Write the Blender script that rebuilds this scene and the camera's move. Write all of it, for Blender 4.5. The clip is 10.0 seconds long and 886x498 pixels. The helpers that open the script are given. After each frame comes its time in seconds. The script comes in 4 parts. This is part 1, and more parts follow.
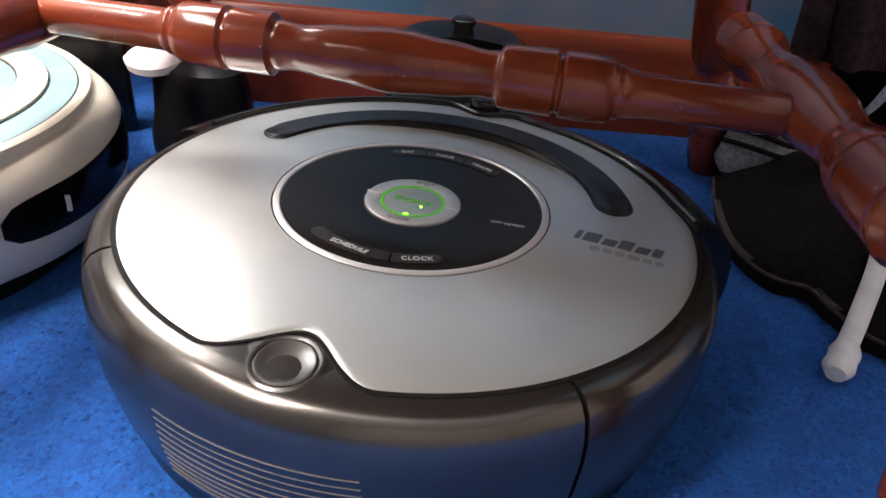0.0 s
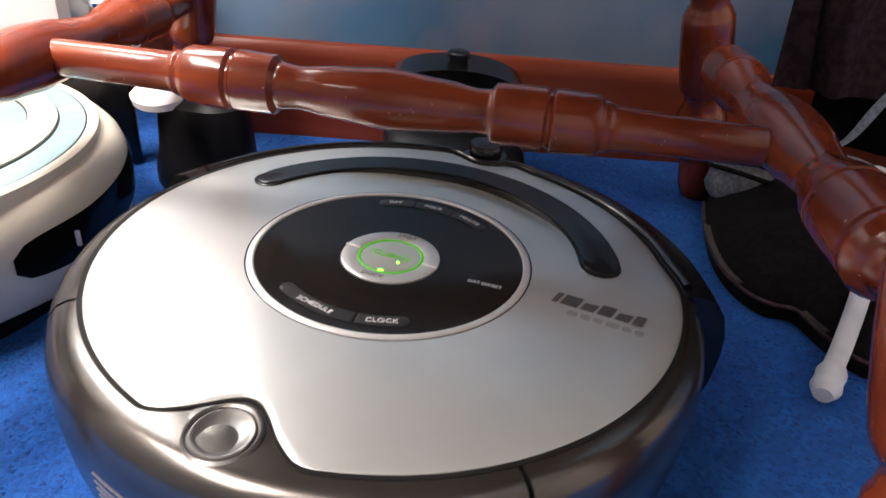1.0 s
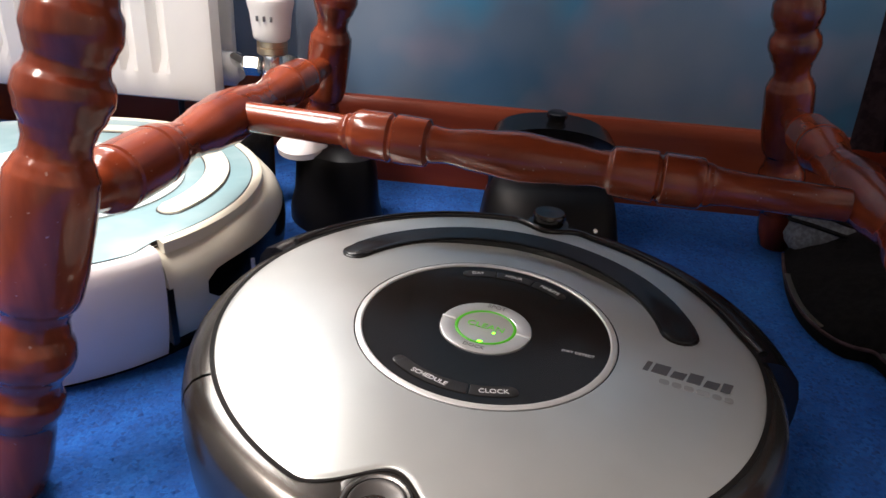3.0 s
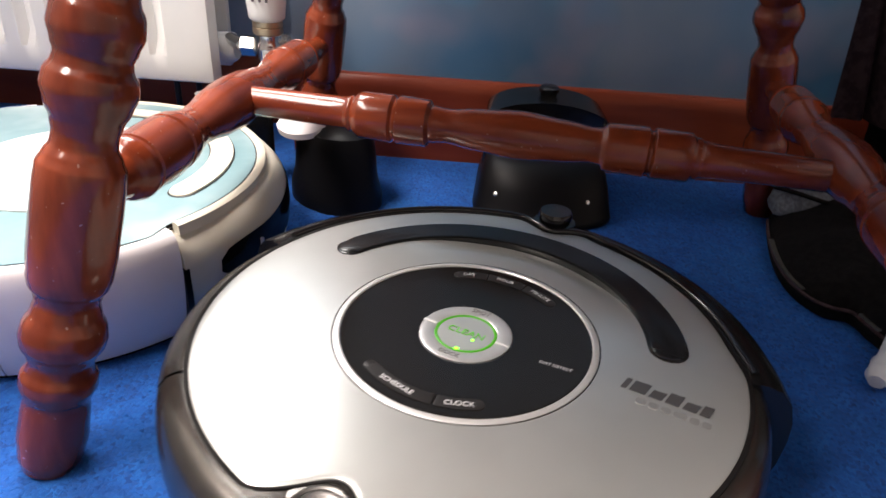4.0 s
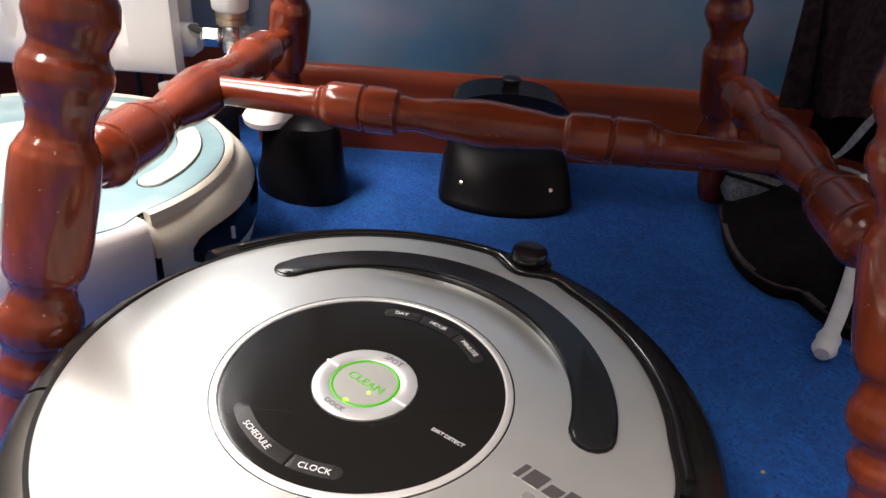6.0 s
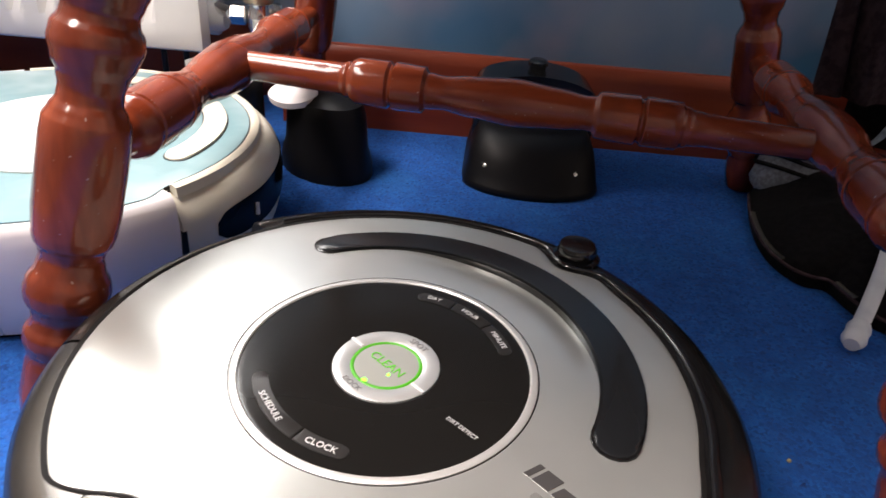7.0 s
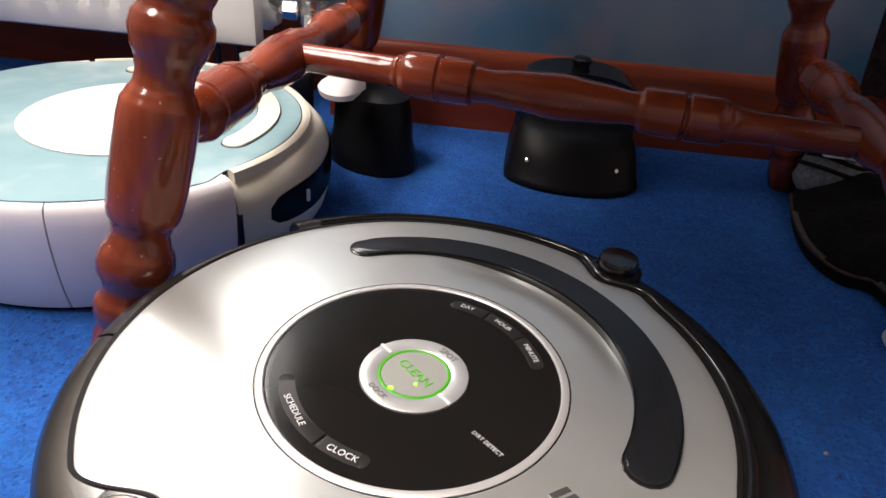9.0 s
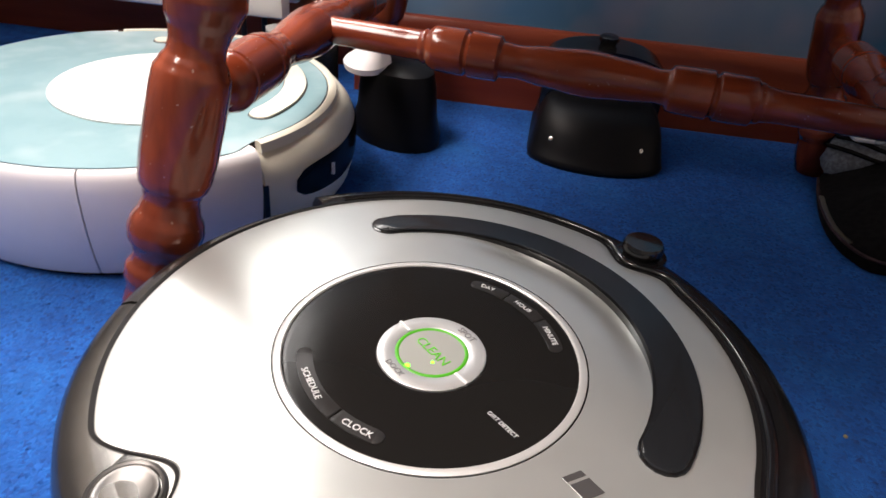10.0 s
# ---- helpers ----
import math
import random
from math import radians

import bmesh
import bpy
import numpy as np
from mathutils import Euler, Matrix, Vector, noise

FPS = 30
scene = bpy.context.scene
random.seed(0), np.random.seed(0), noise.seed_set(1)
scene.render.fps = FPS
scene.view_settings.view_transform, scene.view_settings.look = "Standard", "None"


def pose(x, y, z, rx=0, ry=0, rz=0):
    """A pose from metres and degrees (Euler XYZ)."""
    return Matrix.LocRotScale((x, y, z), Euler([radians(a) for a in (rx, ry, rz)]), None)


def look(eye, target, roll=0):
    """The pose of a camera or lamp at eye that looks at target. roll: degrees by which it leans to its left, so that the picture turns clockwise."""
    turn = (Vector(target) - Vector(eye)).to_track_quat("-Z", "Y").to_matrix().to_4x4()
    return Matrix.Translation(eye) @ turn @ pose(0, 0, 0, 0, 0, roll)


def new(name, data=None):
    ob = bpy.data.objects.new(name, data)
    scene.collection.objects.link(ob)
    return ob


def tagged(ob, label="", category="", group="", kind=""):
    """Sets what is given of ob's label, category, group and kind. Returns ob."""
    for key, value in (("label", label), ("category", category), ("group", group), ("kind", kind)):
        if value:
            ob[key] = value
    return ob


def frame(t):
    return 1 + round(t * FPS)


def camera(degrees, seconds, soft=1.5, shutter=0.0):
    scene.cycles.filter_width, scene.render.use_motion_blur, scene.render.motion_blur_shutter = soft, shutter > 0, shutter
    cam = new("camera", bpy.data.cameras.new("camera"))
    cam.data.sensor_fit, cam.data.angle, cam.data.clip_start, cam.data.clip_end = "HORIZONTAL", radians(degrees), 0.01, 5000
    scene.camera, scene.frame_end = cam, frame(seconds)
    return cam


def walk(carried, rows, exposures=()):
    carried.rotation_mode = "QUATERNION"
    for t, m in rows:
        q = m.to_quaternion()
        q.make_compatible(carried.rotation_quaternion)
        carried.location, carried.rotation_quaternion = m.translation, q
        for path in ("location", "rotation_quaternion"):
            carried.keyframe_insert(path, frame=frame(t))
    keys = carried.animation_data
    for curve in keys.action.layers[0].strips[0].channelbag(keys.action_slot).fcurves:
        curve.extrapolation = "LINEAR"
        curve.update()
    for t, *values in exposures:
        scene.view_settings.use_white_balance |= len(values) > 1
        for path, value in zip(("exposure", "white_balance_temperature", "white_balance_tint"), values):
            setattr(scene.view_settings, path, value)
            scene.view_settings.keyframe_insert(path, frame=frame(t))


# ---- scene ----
LENS = 66.31
cam = camera(LENS, 10.0, soft=1.5, shutter=0.7)
# seconds, x, y, z, pitch, roll, yaw
PATH = [
    (0.0, 0.0674, -0.1684, 0.2510, -31.97, -4.65, 1.10),
    (0.5, 0.0677, -0.1714, 0.2557, -31.03, -4.28, 0.94),
    (1.0, 0.0682, -0.1774, 0.2625, -30.20, -4.06, 0.70),
    (1.5, 0.0640, -0.1842, 0.2672, -29.87, -4.19, 1.27),
    (2.0, 0.0396, -0.2146, 0.2777, -27.45, -4.36, 3.12),
    (2.5, 0.0283, -0.2320, 0.2810, -26.28, -3.76, 5.49),
    (4.0, 0.0126, -0.2627, 0.3009, -29.24, -3.09, 3.91),
    (4.5, 0.0101, -0.2701, 0.3014, -30.23, -2.54, 1.88),
    (5.0, 0.0046, -0.2803, 0.3022, -28.02, -4.38, -0.87),
    (5.5, 0.0070, -0.2774, 0.3030, -28.76, -3.98, -0.20),
    (7.0, 0.0026, -0.2781, 0.2938, -30.57, -4.34, 2.52),
    (7.5, -0.0016, -0.2854, 0.2909, -31.04, -3.89, 3.77),
    (8.0, 0.0010, -0.2860, 0.2926, -30.66, -4.11, 4.31),
    (8.5, -0.0014, -0.2887, 0.2945, -30.84, -4.00, 5.05),
    (9.0, -0.0034, -0.2959, 0.2932, -30.76, -4.17, 5.71),
    (9.5, -0.0070, -0.2970, 0.2902, -31.39, -4.00, 6.01),
    (10.0, -0.0077, -0.3004, 0.2912, -32.60, -4.59, 7.60),
]
EXPOSURES = [(0.0, 0.75), (0.5, 0.85), (1.0, 0.87), (1.5, 0.8), (2.0, 0.72), (2.5, 0.28), (4.0, 0.25), (5.0, 0.2), (5.5, 0.2), (7.0, 0.16), (7.5, -0.12), (8.0, -0.2), (9.0, -0.12), (10.0, -0.05)]
walk(cam, [(t, pose(x, y, z, 90 + p, r, w)) for t, x, y, z, p, r, w in PATH], EXPOSURES)

# ---- light ----
WALL_Y = 0.503          # back wall
ROOM_L, ROOM_R, ROOM_B, ROOM_T = -0.80, 2.3, -2.6, 2.5
NICHE_X, NICHE_Y = -0.20, 0.59
WIN_Y0, WIN_Y1, WIN_Z0, WIN_Z1 = -0.75, 0.30, 1.15, 2.40
BAY_X0, BAY_X1, BAY_Z0, BAY_Z1 = -0.76, -0.215, 0.645, 2.10

world = bpy.data.worlds.new("daylight")
scene.world = world
world.use_nodes = True
wn = world.node_tree.nodes
sky = wn.new("ShaderNodeTexSky")
sky.sky_type, sky.sun_disc = "NISHITA", False
sky.sun_elevation, sky.sun_rotation = radians(38), radians(200)
world.node_tree.links.new(sky.outputs["Color"], wn["Background"].inputs["Color"])
wn["Background"].inputs["Strength"].default_value = 0.12


def daylight(name, width, height, energy, colour, eye, target):
    lamp = bpy.data.lights.new(name, "AREA")
    lamp.shape, lamp.size, lamp.size_y = "RECTANGLE", width, height
    lamp.energy, lamp.color = energy, colour
    new(name, lamp).matrix_world = look(eye, target)


WIN_Y, WIN_Z, BAY_X, BAY_Z = (WIN_Y0 + WIN_Y1) / 2, (WIN_Z0 + WIN_Z1) / 2, (BAY_X0 + BAY_X1) / 2, (BAY_Z0 + BAY_Z1) / 2
# the west window is unseen; its lamp is added for light from the left
daylight("west_fill_light", WIN_Y1 - WIN_Y0 - 0.1, WIN_Z1 - WIN_Z0 - 0.1, 122.0, (1.0, 0.87, 0.80), (ROOM_L - 0.03, WIN_Y, WIN_Z), (0, WIN_Y, WIN_Z - 0.05))
daylight("bay_daylight", BAY_X1 - BAY_X0 - 0.08, BAY_Z1 - BAY_Z0 - 0.08, 45.0, (1.0, 0.955, 0.92), (BAY_X, NICHE_Y + 0.03, BAY_Z), (BAY_X, 0.0, BAY_Z))


# ---- materials ----
def material(name, colour, rough=0.5, metal=0.0, second=None, scale=60.0, detail=4.0, bump=0.0, bump_scale=400.0, coat=0.0,
             rough_var=0.0, stretch=(1, 1, 1), bump_depth=0.001, emit=0.0, low=0.4, high=0.6):
    m = bpy.data.materials.new(name)
    m.use_nodes = True
    nt = m.node_tree
    b = nt.nodes["Principled BSDF"]
    b.inputs["Base Color"].default_value = (*colour, 1)
    b.inputs["Roughness"].default_value, b.inputs["Metallic"].default_value = rough, metal
    b.inputs["Coat Weight"].default_value, b.inputs["Coat Roughness"].default_value = coat, 0.08
    if emit:
        b.inputs["Emission Color"].default_value, b.inputs["Emission Strength"].default_value = (*colour, 1), emit
    co = nt.nodes.new("ShaderNodeTexCoord")
    mp = nt.nodes.new("ShaderNodeMapping")
    mp.inputs["Scale"].default_value = stretch
    nt.links.new(co.outputs["Object"], mp.inputs["Vector"])
    if second:
        n = nt.nodes.new("ShaderNodeTexNoise")
        n.inputs["Scale"].default_value, n.inputs["Detail"].default_value = scale, detail
        nt.links.new(mp.outputs["Vector"], n.inputs["Vector"])
        r = nt.nodes.new("ShaderNodeValToRGB")
        r.color_ramp.elements[0].position, r.color_ramp.elements[1].position = low, high
        r.color_ramp.elements[0].color, r.color_ramp.elements[1].color = (*colour, 1), (*second, 1)
        nt.links.new(n.outputs["Fac"], r.inputs["Fac"])
        nt.links.new(r.outputs["Color"], b.inputs["Base Color"])
    if rough_var:
        n = nt.nodes.new("ShaderNodeTexNoise")
        n.inputs["Scale"].default_value, n.inputs["Detail"].default_value = 35.0, 5.0
        nt.links.new(co.outputs["Object"], n.inputs["Vector"])
        mr = nt.nodes.new("ShaderNodeMapRange")
        mr.inputs["To Min"].default_value, mr.inputs["To Max"].default_value = rough - rough_var, rough + rough_var
        nt.links.new(n.outputs["Fac"], mr.inputs["Value"])
        nt.links.new(mr.outputs["Result"], b.inputs["Roughness"])
    if bump:
        n = nt.nodes.new("ShaderNodeTexNoise")
        n.inputs["Scale"].default_value, n.inputs["Detail"].default_value = bump_scale, 3.0
        nt.links.new(mp.outputs["Vector"], n.inputs["Vector"])
        bp = nt.nodes.new("ShaderNodeBump")
        bp.inputs["Strength"].default_value, bp.inputs["Distance"].default_value = bump, bump_depth
        nt.links.new(n.outputs["Fac"], bp.inputs["Height"])
        nt.links.new(bp.outputs["Normal"], b.inputs["Normal"])
    return m


WOOD = material("varnished_wood", (0.135, 0.024, 0.010), 0.2, second=(0.255, 0.050, 0.018), scale=16, stretch=(3, 3, 0.35), coat=0.6, rough_var=0.06, bump=0.07, bump_scale=120)
WOOD_X = material("varnished_wood_lying", (0.150, 0.025, 0.010), 0.21, second=(0.255, 0.050, 0.018), scale=16, stretch=(0.35, 3, 3), coat=0.38, rough_var=0.055, bump=0.07, bump_scale=120)
WOOD_Y = material("varnished_wood_deep", (0.150, 0.025, 0.010), 0.21, second=(0.255, 0.050, 0.018), scale=16, stretch=(3, 0.35, 3), coat=0.38, rough_var=0.055, bump=0.07, bump_scale=120)
SKIRTING = material("skirting_wood", (0.125, 0.020, 0.009), 0.38, second=(0.185, 0.035, 0.014), scale=9, stretch=(0.4, 3, 3), rough_var=0.08, bump=0.15, bump_scale=90)
CARPET = material("blue_carpet", (0.003, 0.060, 0.27), 0.95, second=(0.005, 0.096, 0.385), scale=70, detail=8, bump=1.0, bump_scale=430, bump_depth=0.0025)
WALL = material("blue_mottled_wall", (0.055, 0.15, 0.27), 0.6, second=(0.20, 0.25, 0.325), scale=4.2, detail=3, bump=0.1, bump_scale=60, low=0.36, high=0.66)


def clouds(m, colour, scale, low, high, amount, offset):
    """Lay soft sponged clouds of another colour over a material."""
    nt = m.node_tree
    b = nt.nodes["Principled BSDF"]
    old = b.inputs["Base Color"].links[0].from_socket
    co = nt.nodes.new("ShaderNodeTexCoord")
    mp = nt.nodes.new("ShaderNodeMapping")
    mp.inputs["Location"].default_value = offset
    n = nt.nodes.new("ShaderNodeTexNoise")
    n.inputs["Scale"].default_value, n.inputs["Detail"].default_value = scale, 2.5
    r = nt.nodes.new("ShaderNodeMapRange")
    r.inputs["From Min"].default_value, r.inputs["From Max"].default_value, r.inputs["To Max"].default_value = low, high, amount
    mx = nt.nodes.new("ShaderNodeMix")
    mx.data_type = "RGBA"
    mx.inputs["B"].default_value = (*colour, 1)
    nt.links.new(co.outputs["Object"], mp.inputs["Vector"])
    nt.links.new(mp.outputs["Vector"], n.inputs["Vector"])
    nt.links.new(n.outputs["Fac"], r.inputs["Value"])
    nt.links.new(r.outputs["Result"], mx.inputs["Factor"])
    nt.links.new(old, mx.inputs["A"])
    nt.links.new(mx.outputs["Result"], b.inputs["Base Color"])


ROOM_PAINT = material("room_paint", (0.31, 0.275, 0.235), 0.8, second=(0.35, 0.31, 0.27), scale=3)
CEILING = material("ceiling_paint", (0.5, 0.5, 0.48), 0.85, second=(0.47, 0.47, 0.45), scale=5)
SILVER = material("silver_paint", (0.63, 0.65, 0.63), 0.31, 0.72, second=(0.66, 0.68, 0.66), scale=25, detail=2, rough_var=0.02)
RING_SILVER = material("bright_silver", (0.74, 0.74, 0.73), 0.36, 0.55, rough_var=0.03)
BUTTON_SILVER = material("button_silver", (0.62, 0.63, 0.63), 0.34, 0.55, rough_var=0.03)
GUNMETAL = material("gunmetal_plastic", (0.095, 0.089, 0.083), 0.22, 0.85, second=(0.108, 0.101, 0.094), scale=60, rough_var=0.04)
BLACK = material("black_plastic", (0.006, 0.006, 0.0065), 0.22, second=(0.010, 0.010, 0.0105), scale=300, rough_var=0.045)
BLACK_GLOSS = material("glossy_black", (0.007, 0.007, 0.008), 0.16, coat=0.3, rough_var=0.03)
DOCK_BLACK = material("dock_black", (0.005, 0.005, 0.006), 0.42, rough_var=0.06)
PANEL = material("black_panel", (0.010, 0.0095, 0.009), 0.16, rough_var=0.05)
HANDLE = material("handle_black", (0.012, 0.013, 0.015), 0.22, rough_var=0.04)
BEZEL = material("grey_bezel", (0.022, 0.021, 0.021), 0.33, rough_var=0.04)
PRINT = material("white_print", (0.74, 0.75, 0.76), 0.5)
JOINT = material("dark_joint", (0.010, 0.009, 0.009), 0.6)
RELEASE = material("satin_grey_plastic", (0.15, 0.145, 0.14), 0.34, 0.9, second=(0.165, 0.16, 0.155), scale=60, rough_var=0.04)
PRINT_DARK = material("grey_print", (0.17, 0.165, 0.165), 0.30, 0.7)
SLAT_GREY = material("grey_slat", (0.15, 0.14, 0.13), 0.4)
PRINT_MID = material("mid_grey_print", (0.22, 0.22, 0.22), 0.5)
PRINT_LIGHT = material("light_grey_print", (0.42, 0.42, 0.41), 0.32, 0.6)
GREEN = material("green_glow", (0.05, 0.27, 0.008), 0.4, emit=0.50)
GREEN_TEXT = material("green_letters", (0.09, 0.42, 0.02), 0.4, emit=0.16)
GREEN_LED = material("green_led", (0.22, 1.0, 0.03), 0.4, emit=3.0)
BUTTON_FACE = material("clear_button", (0.55, 0.57, 0.53), 0.22, 0.45, coat=0.4, rough_var=0.03)
CREAM = material("cream_plastic", (0.74, 0.71, 0.60), 0.36, second=(0.70, 0.665, 0.55), scale=20, rough_var=0.05)
WHITE_PLASTIC = material("white_plastic", (0.80, 0.77, 0.78), 0.35, second=(0.76, 0.73, 0.75), scale=20, rough_var=0.05)
TEAL = material("pale_teal", (0.19, 0.32, 0.35), 0.36, second=(0.22, 0.35, 0.38), scale=30, rough_var=0.06)
FILM = material("clear_film_white", (0.78, 0.79, 0.77), 0.36, second=(0.70, 0.72, 0.71), scale=40, rough_var=0.06)
RAD_WHITE = material("radiator_enamel", (0.82, 0.82, 0.81), 0.35, second=(0.79, 0.79, 0.78), scale=12, rough_var=0.05)
VALVE_WHITE = material("valve_white", (0.78, 0.78, 0.77), 0.4, rough_var=0.05)
CHROME = material("chrome", (0.75, 0.74, 0.72), 0.2, 1.0, rough_var=0.04)
BRASS = material("dull_brass", (0.55, 0.44, 0.30), 0.36, 0.9, second=(0.48, 0.40, 0.30), scale=150, rough_var=0.06)
CLOTH = material("black_cloth", (0.005, 0.0045, 0.005), 0.95, second=(0.009, 0.008, 0.0085), scale=180, bump=0.5, bump_scale=900)
CLOTH_PLUM = material("plum_cloth", (0.040, 0.026, 0.029), 0.92, second=(0.070, 0.045, 0.050), scale=120, bump=0.5, bump_scale=800)
ZIP = material("zip_metal", (0.42, 0.38, 0.30), 0.35, 0.9)
STRAP = material("grey_webbing", (0.20, 0.22, 0.25), 0.85, second=(0.12, 0.13, 0.15), scale=260, bump=0.6, bump_scale=900)
STRAP_WHITE = material("white_strap", (0.62, 0.63, 0.66), 0.6, second=(0.55, 0.56, 0.6), scale=60, bump=0.3, bump_scale=300)
CRUMB = material("crumb", (0.42, 0.33, 0.18), 0.9, second=(0.30, 0.22, 0.12), scale=500)
FIBRE = material("carpet_fibre", (0.003, 0.043, 0.21), 0.95, second=(0.005, 0.083, 0.355), scale=90)
tuft = FIBRE.node_tree.nodes.new("ShaderNodeNewGeometry")
for node in [q for q in FIBRE.node_tree.nodes if q.type == "VALTORGB"]:
    FIBRE.node_tree.links.new(tuft.outputs["Random Per Island"], node.inputs["Fac"])
    node.color_ramp.elements[0].position, node.color_ramp.elements[1].position = 0.0, 1.0
GLASS = material("window_glass", (0.9, 0.95, 1.0), 0.02)
GLASS.node_tree.nodes["Principled BSDF"].inputs["Transmission Weight"].default_value = 1.0
FRAME_WHITE = material("window_frame_paint", (0.78, 0.78, 0.77), 0.4, rough_var=0.05)


# dull moulded plastics throw back little light
for plastic, level in ((PANEL, 0.22), (JOINT, 0.1), (BEZEL, 0.3), (DOCK_BLACK, 0.16), (HANDLE, 0.35), (BLACK, 0.42), (BLACK_GLOSS, 0.5), (WOOD, 0.28), (WOOD_X, 0.28), (WOOD_Y, 0.28), (CLOTH, 0.1), (CLOTH_PLUM, 0.1), (SKIRTING, 0.25)):
    plastic.node_tree.nodes["Principled BSDF"].inputs["Specular IOR Level"].default_value = level

# pale patches painted on the teal for glare and scuffs of its film
clouds(TEAL, (0.55, 0.62, 0.63), 17, 0.50, 0.72, 0.5, (0.4, 0.2, 0.0))
clouds(FIBRE, (0.012, 0.14, 0.42), 9, 0.50, 0.75, 0.35, (0.0, 5.0, 0.0))
clouds(CARPET, (0.012, 0.14, 0.42), 9, 0.50, 0.75, 0.35, (0.0, 5.0, 0.0))
for wood in (WOOD, WOOD_X, WOOD_Y):
    clouds(wood, (0.42, 0.30, 0.24), 330, 0.72, 0.75, 0.55, (0.3, 0.1, 0.7))
    clouds(wood, (0.060, 0.012, 0.006), 28, 0.52, 0.70, 0.4, (1.3, 0.4, 0.2))
clouds(WALL, (0.045, 0.26, 0.46), 6.5, 0.52, 0.68, 0.9, (3.1, 0.0, 1.7))
clouds(WALL, (0.30, 0.25, 0.32), 7.5, 0.55, 0.72, 0.55, (7.3, 0.0, 4.1))


# ---- mesh helpers ----
def part(name, bm, mat, parent=None, label="", smooth=40):
    bmesh.ops.recalc_face_normals(bm, faces=bm.faces[:])
    me = bpy.data.meshes.new(name)
    bm.to_mesh(me)
    bm.free()
    if smooth:
        me.shade_smooth()
        me.set_sharp_from_angle(angle=radians(smooth))
    me.materials.append(mat)
    ob = new(name, me)
    if parent:
        ob.parent = parent
    if label:
        ob["label"] = label
    return ob


def empty(name, m, label, category, group=""):
    ob = new(name)
    ob.empty_display_size = 0.02
    ob.matrix_basis = m
    return tagged(ob, label, category, group)


def box(bm, x0, y0, z0, x1, y1, z1, bevel=0.0, segs=2):
    vs = [bm.verts.new((x, y, z)) for x in (x0, x1) for y in (y0, y1) for z in (z0, z1)]
    fs = [bm.faces.new([vs[i] for i in f]) for f in ((0, 1, 3, 2), (4, 6, 7, 5), (0, 4, 5, 1), (2, 3, 7, 6), (0, 2, 6, 4), (1, 5, 7, 3))]
    if bevel:
        es = list({e for f in fs for e in f.edges})
        bmesh.ops.bevel(bm, geom=es, offset=bevel, segments=segs, affect="EDGES", profile=0.5)
    return bm


def cyl(p0, p1, rows, segs=28, bm=None):
    """A turned body from p0 to p1; rows of (share of the way, radius)."""
    bm = bm or bmesh.new()
    p0, p1 = Vector(p0), Vector(p1)
    q = (p1 - p0).to_track_quat("Z", "Y")
    rings = []
    for s, r in rows:
        c = p0.lerp(p1, s)
        rings.append([bm.verts.new(c + q @ Vector((r * math.cos(a), r * math.sin(a), 0))) for a in (2 * math.pi * i / segs for i in range(segs))])
    for a, b in zip(rings, rings[1:]):
        for i in range(segs):
            bm.faces.new((a[i], a[(i + 1) % segs], b[(i + 1) % segs], b[i]))
    bm.faces.new(rings[0][::-1])
    bm.faces.new(rings[-1])
    return bm


def fine(rows, steps=4):
    """A smooth run through (share, radius) rows."""
    out = []
    for i in range(len(rows) - 1):
        p = [rows[max(0, min(len(rows) - 1, j))] for j in (i - 1, i, i + 1, i + 2)]
        for k in range(steps):
            t = k / steps
            s = p[1][0] + (p[2][0] - p[1][0]) * t
            h = t * t * (3 - 2 * t)
            out.append((s, p[1][1] + (p[2][1] - p[1][1]) * h))
    return out + [rows[-1]]


def sweep(profile, a0, a1, step=3.0, c=(0.0, 0.0), bm=None):
    """A closed (r, z) outline carried round an arc from a0 to a1 degrees."""
    bm = bm or bmesh.new()
    n = max(1, round(abs(a1 - a0) / step))
    whole = abs(a1 - a0) >= 359.9
    rings = []
    for i in range(n if whole else n + 1):
        a = radians(a0 + (a1 - a0) * i / n)
        rings.append([bm.verts.new((c[0] + r * math.cos(a), c[1] + r * math.sin(a), z)) for r, z in profile])
    k = len(profile)
    for i in range(n):
        a, b = rings[i], rings[(i + 1) % len(rings)]
        for j in range(k):
            bm.faces.new((a[j], a[(j + 1) % k], b[(j + 1) % k], b[j]))
    if not whole:
        bm.faces.new(rings[0])
        bm.faces.new(rings[-1][::-1])
    return bm


